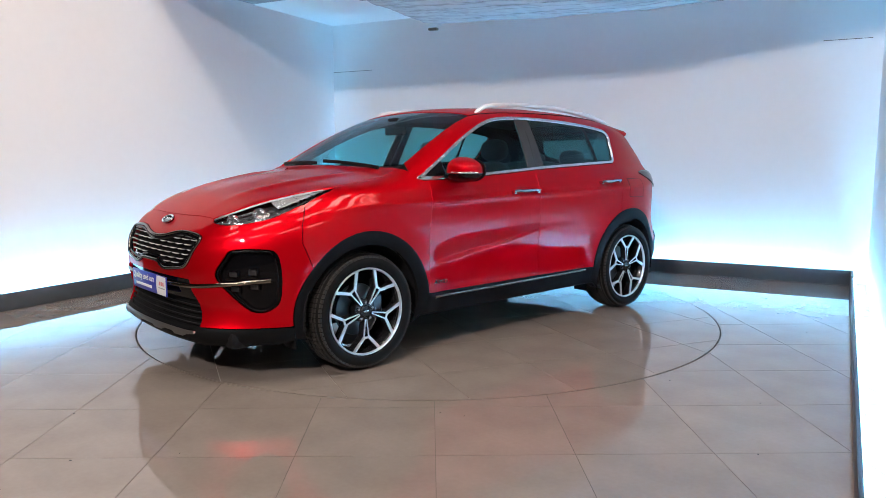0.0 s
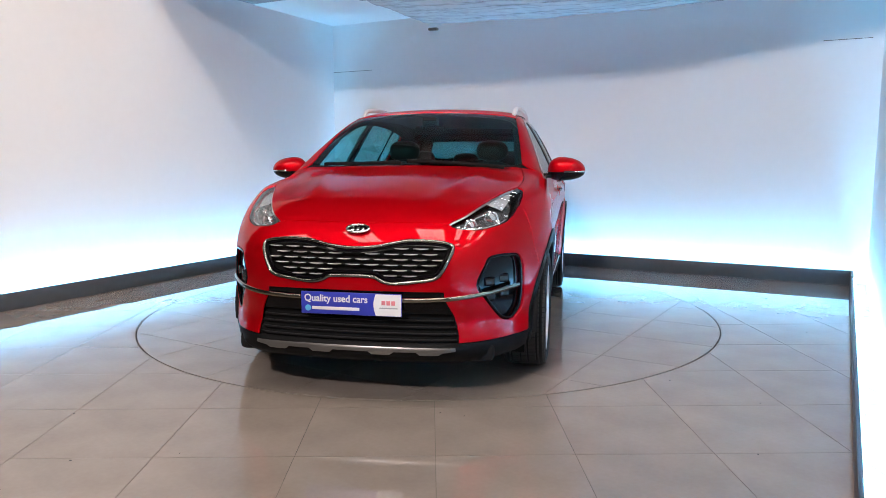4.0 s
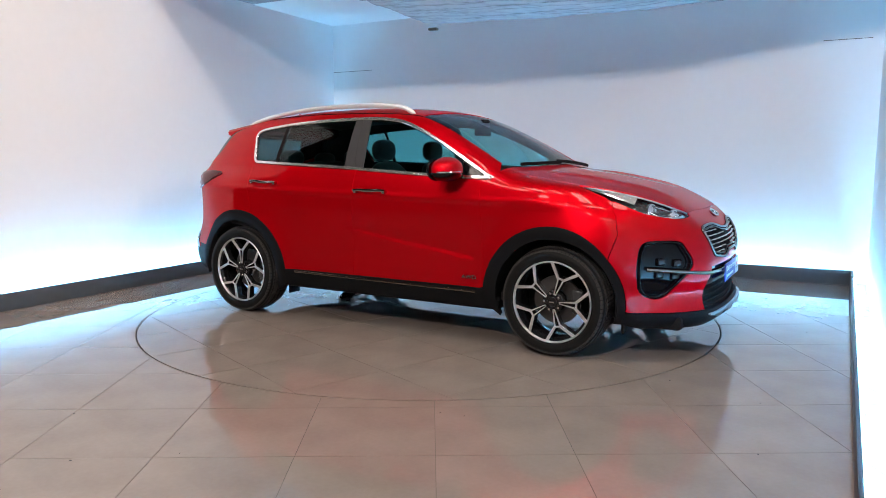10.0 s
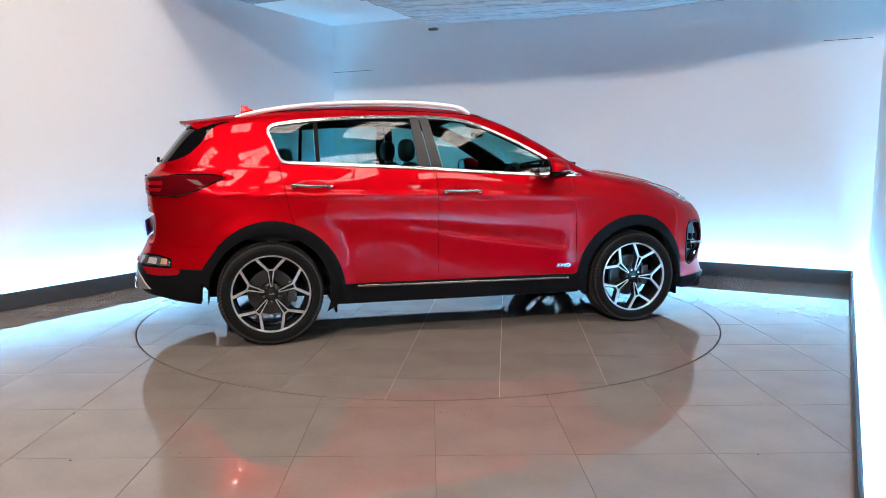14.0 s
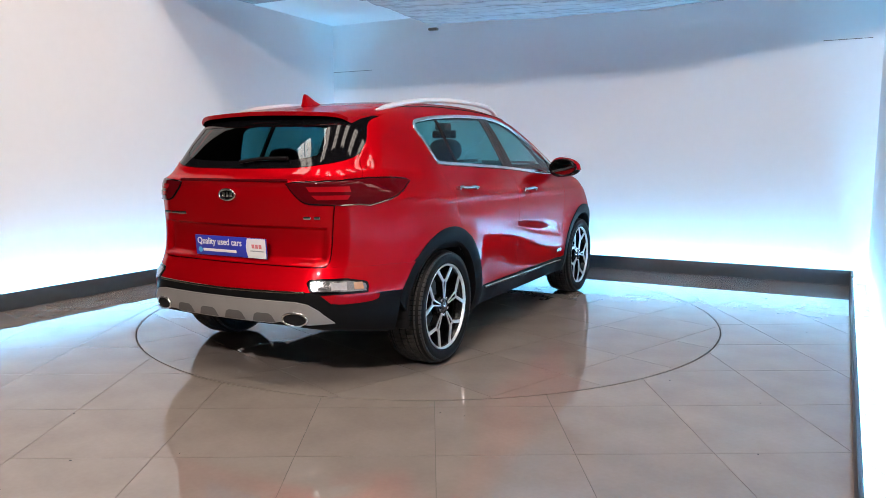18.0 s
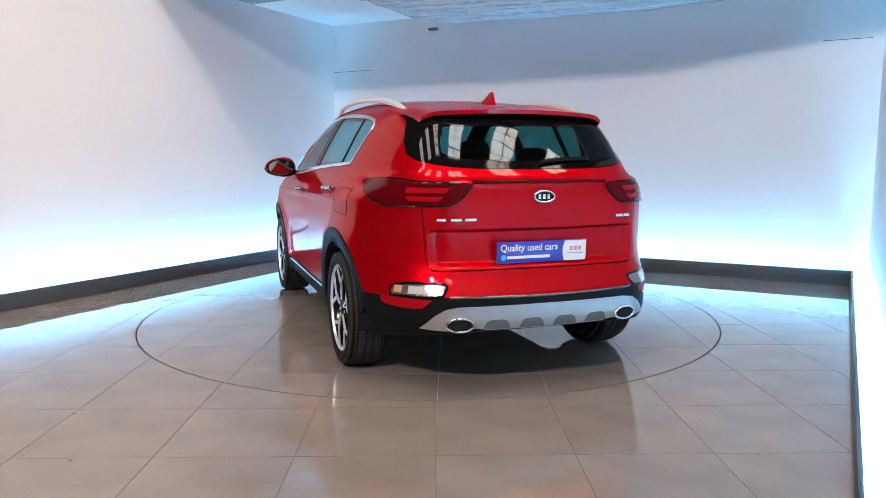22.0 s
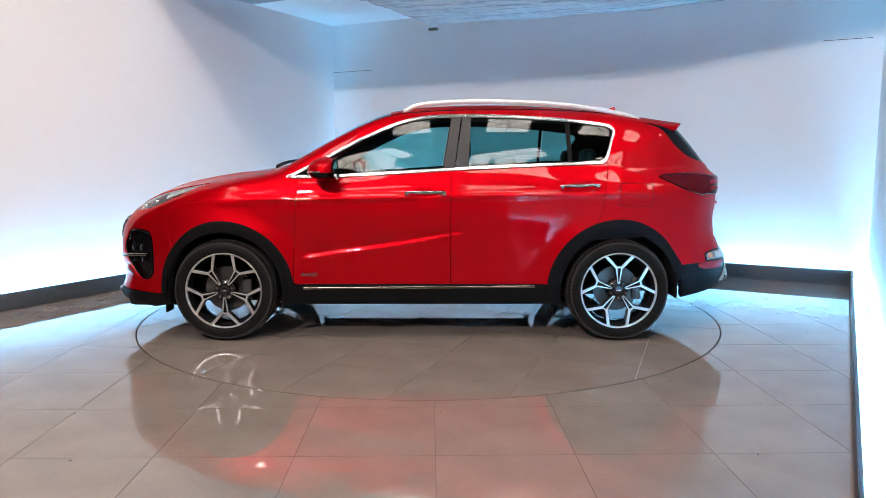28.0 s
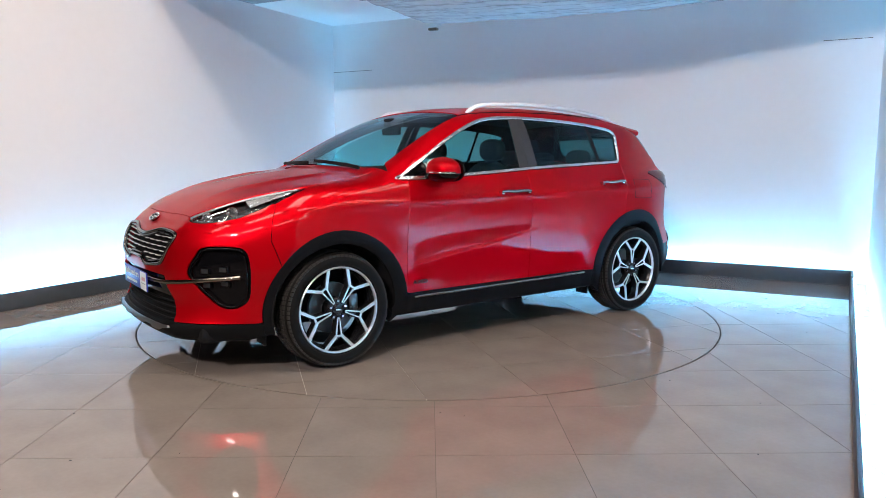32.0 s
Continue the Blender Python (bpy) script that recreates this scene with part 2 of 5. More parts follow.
def clip_circle(pts, radius, inside):
    """Cut a convex polygon along a circle about the origin."""
    dense = []
    for i, p in enumerate(pts):
        q = pts[(i + 1) % len(pts)]
        for k in range(24):
            dense.append((p[0] + (q[0] - p[0]) * k / 24, p[1] + (q[1] - p[1]) * k / 24))
    keep = [(math.hypot(*p) <= radius) == inside for p in dense]
    if all(keep):
        return pts
    if not any(keep):
        return None
    n = len(dense)
    out = []
    start = next(i for i in range(n) if keep[i] and not keep[i - 1])
    i = start
    while keep[i % n]:
        out.append(dense[i % n])
        i += 1
        if i - start > n:
            break
    a0, a1 = math.atan2(out[-1][1], out[-1][0]), math.atan2(out[0][1], out[0][0])
    d = (a1 - a0 + math.pi) % (2 * math.pi) - math.pi
    steps = max(2, int(abs(d) / 0.04))
    for k in range(steps + 1):
        a = a0 + d * k / steps
        out.append((radius * math.cos(a), radius * math.sin(a)))
    clean = [out[0]]
    for p in out[1:]:
        if math.hypot(p[0] - clean[-1][0], p[1] - clean[-1][1]) > 1e-4:
            clean.append(p)
    return clean if len(clean) > 3 else None


def lay_tiles(name, parent, x_off, y_off, radius, inside, reach, z, turn=0.0):
    """Square tiles, each an object; whole ones share one mesh."""
    shared = None
    for i in range(-11, 12):
        for j in range(-11, 12):
            cx, cy = x_off + (i + 0.5) * TILE, y_off + (j + 0.5) * TILE
            if not reach(cx, cy):
                continue
            h = TILE / 2 - 0.0016
            pts = [(cx - h, cy - h), (cx + h, cy - h), (cx + h, cy + h), (cx - h, cy + h)]
            cut = clip_circle(pts, radius, inside)
            if cut is None:
                continue
            whole = cut is pts
            if whole and shared:
                ob = new(name, shared)
            else:
                loc = [(x - cx, y - cy) for x, y in cut]
                bm = slab(name, loc, z - 0.012, z, TILE_MAT)
                me = bpy.data.meshes.new(name)
                bm.to_mesh(me)
                bm.free()
                me.materials.append(TILE_MAT)
                if whole:
                    shared = me
                ob = new(name, me)
            ob.parent = parent
            ob.matrix_basis = pose(0, 0, 0, 0, 0, turn) @ pose(cx, cy, 0, random.uniform(-0.03, 0.03), random.uniform(-0.03, 0.03))


def in_booth(x, y):
    a, b = x * math.cos(BOOTH) + y * math.sin(BOOTH), -x * math.sin(BOOTH) + y * math.cos(BOOTH)
    return -4.2 < a < 4.2 and b < 3.6 and -7.5 < y
# ---- the car's shape ----
def curve(pairs):
    """A smooth monotone line through pairs, as a fast lookup."""
    xs, ys = np.array([p[0] for p in pairs], float), np.array([p[1] for p in pairs], float)
    o = np.argsort(xs)
    xs, ys = xs[o], ys[o]
    h, d = np.diff(xs), np.diff(ys) / np.diff(xs)
    m = np.zeros_like(xs)
    m[0], m[-1] = d[0], d[-1]
    for i in range(1, len(xs) - 1):
        if d[i - 1] * d[i] > 0:
            w1, w2 = 2 * h[i] + h[i - 1], h[i] + 2 * h[i - 1]
            m[i] = (w1 + w2) / (w1 / d[i - 1] + w2 / d[i])
    g = np.linspace(xs[0], xs[-1], 1500)
    k = np.clip(np.searchsorted(xs, g) - 1, 0, len(xs) - 2)
    t = (g - xs[k]) / h[k]
    v = ((1 + 2 * t) * (1 - t) ** 2 * ys[k] + t * (1 - t) ** 2 * h[k] * m[k] + t * t * (3 - 2 * t) * ys[k + 1] + t * t * (t - 1) * h[k] * m[k + 1])
    ker = np.exp(-0.5 * (np.arange(-30, 31) / 9.0) ** 2)
    v = np.convolve(np.pad(v, 30, mode="reflect", reflect_type="odd"), ker / ker.sum(), "valid")
    return lambda q: np.interp(q, g, v)


# height of the centre line: bonnet, screen, roof
TOP = curve([(2.6, 0.45), (2.3, 0.70), (2.13, 0.875), (2.02, 0.965), (1.88, 1.022), (1.62, 1.085), (1.39, 1.128), (1.13, 1.168), (1.00, 1.197), (0.90, 1.252),
             (0.67, 1.392), (0.43, 1.512), (0.27, 1.572), (0.10, 1.606), (-0.1, 1.622), (-0.4, 1.630), (-0.7, 1.626), (-1.0, 1.610), (-1.5, 1.556), (-1.9, 1.490), (-2.6, 1.38)])
CROWN = curve([(2.6, 0.10), (1.9, 0.10), (1.3, 0.085), (1.0, 0.09), (0.6, 0.13), (0.2, 0.11), (-0.5, 0.085), (-1.9, 0.09), (-2.6, 0.09)])
# front and rear of the centre line by height
NOSE = curve([(0.0, 2.14), (0.20, 2.19), (0.25, 2.255), (0.29, 2.262), (0.34, 2.235), (0.42, 2.215), (0.52, 2.232), (0.60, 2.235), (0.73, 2.220), (0.80, 2.190), (0.86, 2.140), (0.92, 2.07), (1.0, 1.95), (1.7, 1.0)])
TAIL = curve([(0.0, -1.85), (0.22, -1.98), (0.29, -2.16), (0.35, -2.225), (0.42, -2.243), (0.52, -2.243), (0.58, -2.215), (0.64, -2.185), (0.70, -2.165), (0.80, -2.155), (0.95, -2.160),
              (1.04, -2.165), (1.085, -2.160), (1.112, -2.170), (1.125, -2.140), (1.16, -2.108), (1.22, -2.065), (1.32, -1.990), (1.42, -1.915), (1.50, -1.86), (1.7, -1.75)])
# half width by height, and how it draws in along the length
WIDE = curve([(0.0, 0.84), (0.20, 0.86), (0.30, 0.885), (0.38, 0.906), (0.48, 0.912), (0.60, 0.919), (0.75, 0.927), (0.88, 0.934), (0.97, 0.928), (1.05, 0.908), (1.12, 0.880),
              (1.20, 0.842), (1.30, 0.793), (1.40, 0.738), (1.48, 0.690), (1.56, 0.632), (1.64, 0.560), (1.8, 0.40)])
DRAW = curve([(2.6, -0.30), (2.2, -0.14), (2.0, -0.085), (1.8, -0.040), (1.6, -0.012), (1.33, 0.0), (0.9, -0.006), (0.3, -0.002), (-0.6, 0.0), (-1.3, 0.002), (-1.5, -0.012), (-1.65, -0.030), (-1.85, -0.065), (-2.1, -0.12), (-2.6, -0.30)])
DRAW_UP = curve([(2.6, 0.0), (1.2, -0.02), (0.9, -0.015), (0.4, -0.01), (-0.2, 0.0), (-0.8, -0.008), (-1.3, -0.032), (-1.7, -0.068), (-2.0, -0.10), (-2.6, -0.12)])
# the pressed hollow in the doors: its lower and upper edge
DENT_LOW = curve([(2.6, 0.53), (0.8, 0.578), (0.53, 0.617), (0.19, 0.662), (-0.19, 0.728), (-0.44, 0.768), (-2.6, 1.0)])
DENT_TOP = curve([(2.6, 0.60), (0.8, 0.690), (0.62, 0.742), (0.19, 0.769), (-0.19, 0.779), (-0.44, 0.776), (-2.6, 0.72)])
AXLE, WHEEL_Z = 1.335, 0.343


def blend(parts, k):
    """The largest of several shapes, with the edges between them rounded."""
    s = np.stack(parts)
    top = s.max(0)
    return top + k * np.log(np.exp((s - top) / k).sum(0))


def body(x, y, z):
    """Signed shape of the body's skin: below zero inside."""
    ay = np.abs(y)
    up = np.clip((z - 1.02) / 0.16, 0, 1)
    up = up * up * (3 - 2 * up)
    w = WIDE(z) + DRAW(x) + DRAW_UP(x) * up
    for ax in (AXLE, -AXLE):
        r = np.hypot(x - ax, z - WHEEL_Z)
        w = w + 0.024 * np.exp(-((r - 0.46) / 0.085) ** 2) * np.clip((0.95 - z) / 0.2, 0, 1)
    mid = np.exp(-((x - 0.06) / 0.70) ** 6)
    w = w - 0.003 * mid * np.exp(-((z - 0.60) / 0.14) ** 2)
    zb, zt = DENT_LOW(x), DENT_TOP(x)
    h = np.maximum(zt - zb, 0.012)
    u = (z - zb) / h
    rise, fall = np.clip(u / 0.24 + 0.5, 0, 1), np.clip((u - 0.10) / 0.95, 0, 1)
    end = np.clip((0.815 - x) / 0.06, 0, 1) * np.clip((zt - zb) / 0.11, 0, 1)
    w = w - 0.011 * end * end * (3 - 2 * end) * rise * rise * (3 - 2 * rise) * (1 - fall * fall * (3 - 2 * fall))
    w = w + 0.010 * np.exp(-((z - 0.965 - 0.035 * (0.8 - x) * 0.5) / 0.022) ** 2) * np.clip((x + 2.0) / 0.3, 0, 1)
    for hx, hz in ((-0.035, 0.990), (-1.055, 1.036)):
        w = w - 0.013 * np.exp(-((x - hx) / 0.075) ** 4 - ((z - hz) / 0.030) ** 2)
    fy = ay - w
    bon = np.clip((x - 1.05) / 0.25, 0, 1) * np.clip((2.1 - x) / 0.4, 0, 1)
    ridge = 0.013 * np.exp(-((ay - 0.34 - 0.22 * (1.9 - x)) / 0.055) ** 2) * bon
    fz = (z - TOP(x) + CROWN(x) * ay * ay - ridge) * 0.9
    fx = x - NOSE(z) + 0.17 * ay * ay + 1.75 * np.clip(ay - 0.45, 0, 9) ** 2
    fr = TAIL(z) - x + 0.19 * ay * ay + 1.6 * np.clip(ay - 0.50, 0, 9) ** 2
    plate = np.clip((0.604 - ay) / 0.045, 0, 1) * np.clip((0.872 - z) / 0.012, 0, 1) * np.clip((z - 0.672) / 0.03, 0, 1)
    fr = fr + 0.034 * plate
    return blend([blend([fy, fx, fr], 0.060), fz], 0.030)


def grad(P):
    h = 0.004
    n = np.stack([body(P[:, 0] + h * (i == 0), P[:, 1] + h * (i == 1), P[:, 2] + h * (i == 2)) - body(P[:, 0] - h * (i == 0), P[:, 1] - h * (i == 1), P[:, 2] - h * (i == 2)) for i in range(3)], 1)
    return n / np.linalg.norm(n, axis=1, keepdims=True)


def meet(O, D, reach=3.0, steps=100, inset=0.0):
    """First places where rays from outside meet the skin."""
    O, D = np.atleast_2d(O), np.atleast_2d(D)
    ts = np.linspace(0, reach, steps)
    Q = O[None] + D[None] * ts[:, None, None]
    V = body(Q[..., 0], Q[..., 1], Q[..., 2]) + inset
    first = np.argmax(V < 0, axis=0)
    miss = ~(V < 0).any(0)
    first[miss] = np.argmin(V[:, miss], axis=0) if miss.any() else first[miss]
    hi = ts[first]
    lo = ts[np.maximum(first - 1, 0)]
    lo[miss] = hi[miss]
    for _ in range(26):
        mid = (lo + hi) / 2
        ins = body(*(O + D * mid[:, None]).T) + inset < 0
        hi, lo = np.where(ins, mid, hi), np.where(ins, lo, mid)
    return O + D * hi[:, None]


def batch(O, D):
    return list(meet(np.array(O, float), np.tile(D, (len(O), 1))))


def sides_at(pts):
    return batch([(x, 2.0, z) for x, z in pts], (0.0, -1.0, 0.0))


def tops_at(pts):
    return batch([(x, y, 2.5) for x, y in pts], (0.0, 0.0, -1.0))


def fronts_at(pts):
    return batch([(3.4, y, z) for y, z in pts], (-1.0, 0.0, 0.0))


def rears_at(pts):
    return batch([(-3.4, y, z) for y, z in pts], (1.0, 0.0, 0.0))


class Side:
    """Slanting rays on to the flank; the map is length and slant height."""
    a = radians(32)

    def uv(self, P):
        return np.stack([P[:, 0], P[:, 2] * math.cos(self.a) - P[:, 1] * math.sin(self.a)], 1)

    def rays(self, U):
        c, s = math.cos(self.a), math.sin(self.a)
        O = np.stack([U[:, 0], -U[:, 1] * s + 2.2 * c, U[:, 1] * c + 2.2 * s], 1)
        return O, np.tile((0, -c, -s), (len(U), 1))


class Top:
    def uv(self, P):
        return P[:, :2].copy()

    def rays(self, U):
        return np.column_stack([U, np.full(len(U), 2.5)]), np.tile((0, 0, -1.0), (len(U), 1))


class Round:
    """Level rays towards an upright axis inside nose or tail; the map is arc and height."""

    def __init__(self, axis, way):
        self.axis, self.way = axis, way

    def uv(self, P):
        return np.stack([np.arctan2(P[:, 1], (P[:, 0] - self.axis) * self.way), P[:, 2]], 1)

    def rays(self, U):
        d = np.stack([np.cos(U[:, 0]) * self.way, np.sin(U[:, 0]), 0 * U[:, 0]], 1)
        O = d * 2.4 + (self.axis, 0, 0)
        O[:, 2] = U[:, 1]
        return O, -d


SIDE, TOPV, FRONTV, REARV = Side(), Top(), Round(1.15, 1), Round(-1.15, -1)


def run(points, closed=False, step=0.03):
    """Points along the straight runs of a line."""
    P = [np.array(p, float) for p in points]
    out = []
    n = len(P)
    for i in range(n if closed else n - 1):
        q = P[(i + 1) % n]
        k = max(1, int(np.linalg.norm(q - P[i]) / step))
        out += [P[i] + (q - P[i]) * j / k for j in range(k)]
    if not closed:
        out.append(P[-1])
    return out


def flow(points, per=6, closed=False):
    """A rounded line through points (Catmull-Rom)."""
    P = [np.array(p, float) for p in points]
    n = len(P)
    out = []
    for i in range(n if closed else n - 1):
        p1, p2 = P[i], P[(i + 1) % n]
        p0 = P[(i - 1) % n] if closed or i > 0 else 2 * p1 - p2
        p3 = P[(i + 2) % n] if closed or i < n - 2 else 2 * p2 - p1
        for k in range(per):
            t = k / per
            out.append(0.5 * (2 * p1 + (p2 - p0) * t + (2 * p0 - 5 * p1 + 4 * p2 - p3) * t * t + (3 * p1 - p0 - 3 * p2 + p3) * t ** 3))
    if not closed:
        out.append(P[-1])
    return out


from mathutils.geometry import delaunay_2d_cdt


def shrink(U, gap):
    """Draw a closed outline in by gap."""
    n = len(U)
    area = 0.5 * sum(U[i][0] * U[(i + 1) % n][1] - U[(i + 1) % n][0] * U[i][1] for i in range(n))
    sgn = 1 if area > 0 else -1
    out = []
    for i in range(n):
        d = U[(i + 1) % n] - U[i - 1]
        l = np.hypot(*d) + 1e-9
        out.append(U[i] + sgn * gap * np.array((-d[1], d[0])) / l)
    return np.array(out)


def inside_of(Q, ring_pts):
    """Which of the points Q lie inside a closed outline."""
    x, y = Q[:, 0], Q[:, 1]
    c = np.zeros(len(Q), bool)
    n = len(ring_pts)
    for i in range(n):
        x0, y0 = ring_pts[i]
        x1, y1 = ring_pts[(i + 1) % n]
        if y0 != y1:
            hit = ((y0 > y) != (y1 > y)) & (x < (x1 - x0) * (y - y0) / (y1 - y0) + x0)
            c ^= hit
    return c


def near_of(Q, ring_pts, d):
    """Which of the points Q lie nearer than d to an outline."""
    A = np.asarray(ring_pts)
    return (((Q[:, None, :] - A[None]) ** 2).sum(2).min(1)) < d * d


def panel(name, outline, view, material, parent, holes=(), step=0.024, gap=0.0022, inset=0.0, lip=0.012, mirror=False, label="", flat_uv=False, lift=None):
    """A sheet of the car's skin inside an outline of places on it, with turned-in edges."""
    rings = []
    for k, ol in enumerate([outline, *holes]):
        U = np.array(ol, float) if flat_uv else view.uv(np.array(ol, float))
        rings.append(shrink(U, gap if k == 0 else -gap))
    allr = np.vstack(rings)
    lo, hi = allr.min(0), allr.max(0)
    sc = (0.85 if isinstance(view, Round) else 1.0)
    gx, gy = np.meshgrid(np.arange(lo[0] + step * 0.37, hi[0], step / sc), np.arange(lo[1] + step * 0.41, hi[1], step))
    G = np.column_stack([gx.ravel(), gy.ravel()])
    G = G[inside_of(G, rings[0])]
    for r in rings[1:]:
        G = G[~inside_of(G, r)]
    for r in rings:
        if len(G):
            G = G[~near_of(G, r, step * 0.45)]
    pts = [Vector(p) for r in rings for p in r] + [Vector(p) for p in G]
    edges, base = [], 0
    for r in rings:
        edges += [(base + i, base + (i + 1) % len(r)) for i in range(len(r))]
        base += len(r)
    vs, es, fs, *_ = delaunay_2d_cdt(pts, edges, [], 0, 1e-6)
    V = np.array([tuple(v) for v in vs])
    F = np.array([f for f in fs])
    C = V[F].mean(1)
    ok = inside_of(C, rings[0])
    for r in rings[1:]:
        ok &= ~inside_of(C, r)
    F = F[ok]
    used = np.unique(F)
    remap = -np.ones(len(V), int)
    remap[used] = np.arange(len(used))
    V, F = V[used], remap[F]
    O, D = view.rays(V)
    P = meet(O, D, inset=inset)
    N = grad(P)
    if lift is not None:
        P = P + N * lift(P)[:, None]
    # face the way the skin faces
    fn = np.cross(P[F[:, 1]] - P[F[:, 0]], P[F[:, 2]] - P[F[:, 0]])
    flip = (fn * N[F[:, 0]]).sum(1) < 0
    F[flip] = F[flip][:, ::-1]
    # turned-in edge
    count = {}
    for a, b, c in F:
        for e in ((a, b), (b, c), (c, a)):
            count[e] = 1
    rim = [e for e in count if (e[1], e[0]) not in count]
    verts, norms, faces = list(P), list(N), [tuple(f) for f in F]
    if lip:
        copy = {}
        for a, b in rim:
            for v in (a, b):
                if v not in copy:
                    copy[v] = (len(verts), len(verts) + 1)
                    verts += [P[v], P[v] - N[v] * lip]
                    norms += [N[v], N[v]]
        for a, b in rim:
            t = P[b] - P[a]
            o = np.cross(t, N[a])
            o = o / (np.linalg.norm(o) + 1e-9)
            for v in (a, b):
                for j in copy[v]:
                    norms[j] = 0.6 * o + 0.4 * N[v]
            faces.append((copy[b][0], copy[a][0], copy[a][1], copy[b][1]))
    out = []
    for m in ((1, -1) if mirror else (1,)):
        vv = [(p[0], p[1] * m, p[2]) for p in verts]
        nn = [(p[0], p[1] * m, p[2]) for p in norms]
        ff = faces if m == 1 else [f[::-1] for f in faces]
        out.append(part(name, mesh_of(name, vv, ff, material, True, nn), None, parent, label))
    return out if mirror else out[0]
# ---- the car ----
turntable = new("turntable")
tagged(turntable, "round tiled car turntable flush with the floor", "turntable")
car = new("car")
tagged(car, "glossy red family car with black arch trims and silver roof rails", "car")
HEAD_LENS = glass("lamp_lens", (0.93, 0.95, 0.97))
DARK_GLASS = glass("privacy_glass", (0.27, 0.57, 0.59))
REAR_GLASS = glass("dark_rear_glass", (0.11, 0.27, 0.29))
RED_LENS = plain("red_lens", (0.33, 0.004, 0.009), 0.08, grain=0.05, spec=0.2)
DEEP_RED = plain("dark_red_lens", (0.085, 0.0015, 0.004), 0.05, grain=0.05, spec=0.12)
BRONZE = plain("smoked_chrome", (0.25, 0.22, 0.19), 0.16, 1.0, grain=0.04)
DARK_CHROME = plain("dark_chrome", (0.20, 0.19, 0.18), 0.18, 1.0, grain=0.04)
LAMP_BOWL = plain("lamp_bowl", (0.16, 0.165, 0.17), 0.25, 0.7, grain=0.1)
HEAD_BOWL = plain("headlamp_bowl", (0.16, 0.165, 0.175), 0.25, 0.7, grain=0.1)
SURROUND = plain("satin_bright_trim", (0.74, 0.74, 0.75), 0.20, 0.9, grain=0.03)
PILLAR = plain("dark_pillar_film", (0.030, 0.030, 0.032), 0.42, grain=0.05, spec=0.4)
NOTCH_SHADE = plain("grey_notch_shade", (0.13, 0.125, 0.12), 0.5, 0.3)
FOG_GLASS = plain("smoked_fog_glass", (0.035, 0.035, 0.038), 0.12, 0.3, grain=0.1)
LAMP_CLEAR = plain("lamp_clear", (0.42, 0.42, 0.43), 0.16, 0.8, grain=0.3, scale=60)
LAMP_WHITE = plain("white_lamp_cell", (0.42, 0.42, 0.43), 0.4, grain=0.2, scale=80)
BRIGHT = plain("lamp_reflector", (0.85, 0.87, 0.90), 0.12, 0.9, grain=0.02)
QUILT = plain("quilted_reflector", (0.78, 0.78, 0.79), 0.22, 0.55, grain=0.25, scale=90, bump=0.6)
MIRROR = plain("tinted_mirror", (0.40, 0.43, 0.46), 0.03, 1.0, grain=0.02)
HANDLE = plain("polished_handle", (0.42, 0.42, 0.43), 0.12, 1.0, grain=0.03)
TREAD_RUBBER = plain("dusty_tread", (0.022, 0.0195, 0.017), 0.75, grain=0.25, scale=60)
SKID_FRONT = plain("grey_skid", (0.20, 0.195, 0.19), 0.30, 0.8, grain=0.05)
ORANGE = plain("orange_lens", (0.52, 0.27, 0.16), 0.15, grain=0.05)
WHITE = plain("white_print", (0.80, 0.80, 0.80), 0.35, grain=0.01)
BLUE = plain("blue_print", (0.030, 0.045, 0.42), 0.30, grain=0.02)
SKY_BLUE = plain("light_blue_print", (0.10, 0.45, 0.80), 0.3, grain=0.02)
PINK = plain("pale_red_print", (0.70, 0.22, 0.25), 0.4, grain=0.02)
GREY_PRINT = plain("grey_print", (0.35, 0.36, 0.38), 0.4, grain=0.02)
WHEEL_DARK = plain("wheel_black", (0.012, 0.0125, 0.014), 0.20, 0.2, grain=0.05, coat=0.3)
WHEEL_FACE = plain("machined_alloy", (0.86, 0.86, 0.87), 0.30, 0.85, grain=0.04, scale=260)
IRON = plain("brake_iron", (0.11, 0.107, 0.104), 0.38, 0.9, grain=0.1, scale=90)


def both(line):
    """A line from the middle outwards, carried over to the other side as one line."""
    return [np.array((p[0], -p[1], p[2])) for p in line[::-1]] + list(line[1:])


def flip(line):
    return [np.array((p[0], -p[1], p[2])) for p in line]


def sides(points, per=0, step=0.03):
    return sides_at(flow(points, per) if per else run(points, step=step))


def fronts(points, per=0, step=0.03):
    return fronts_at(flow(points, per) if per else run(points, step=step))


def rears(points, per=0, step=0.03):
    return rears_at(flow(points, per) if per else run(points, step=step))


def tops(points, per=5):
    return tops_at(flow(points, per))


R_FRONT = curve([(-40, 0.446), (0, 0.446), (35, 0.446), (70, 0.468), (90, 0.474), (140, 0.474), (230, 0.476)])
R_REAR = curve([(-40, 0.488), (0, 0.488), (90, 0.484), (120, 0.470), (145, 0.454), (165, 0.470), (230, 0.48)])


def arch(front, a0, a1, inner=0.0, n=30):
    """Points on the edge of a wheel arch, by angle from straight ahead."""
    cx = AXLE if front else -AXLE
    out = []
    for k in range(n + 1):
        a = a0 + (a1 - a0) * k / n
        r = inner or float((R_FRONT if front else R_REAR)(a))
        out.append((cx + r * math.cos(radians(a)), WHEEL_Z + r * math.sin(radians(a))))
    return out


def off(line, d):
    """A line lifted off the skin."""
    P = np.array(line)
    return list(P + grad(P) * d)


# shared lines on the skin (the car's left side)
LAMP_TOP = tops([(2.040, 0.458), (1.95, 0.537), (1.79, 0.616), (1.59, 0.692), (1.44, 0.750)])
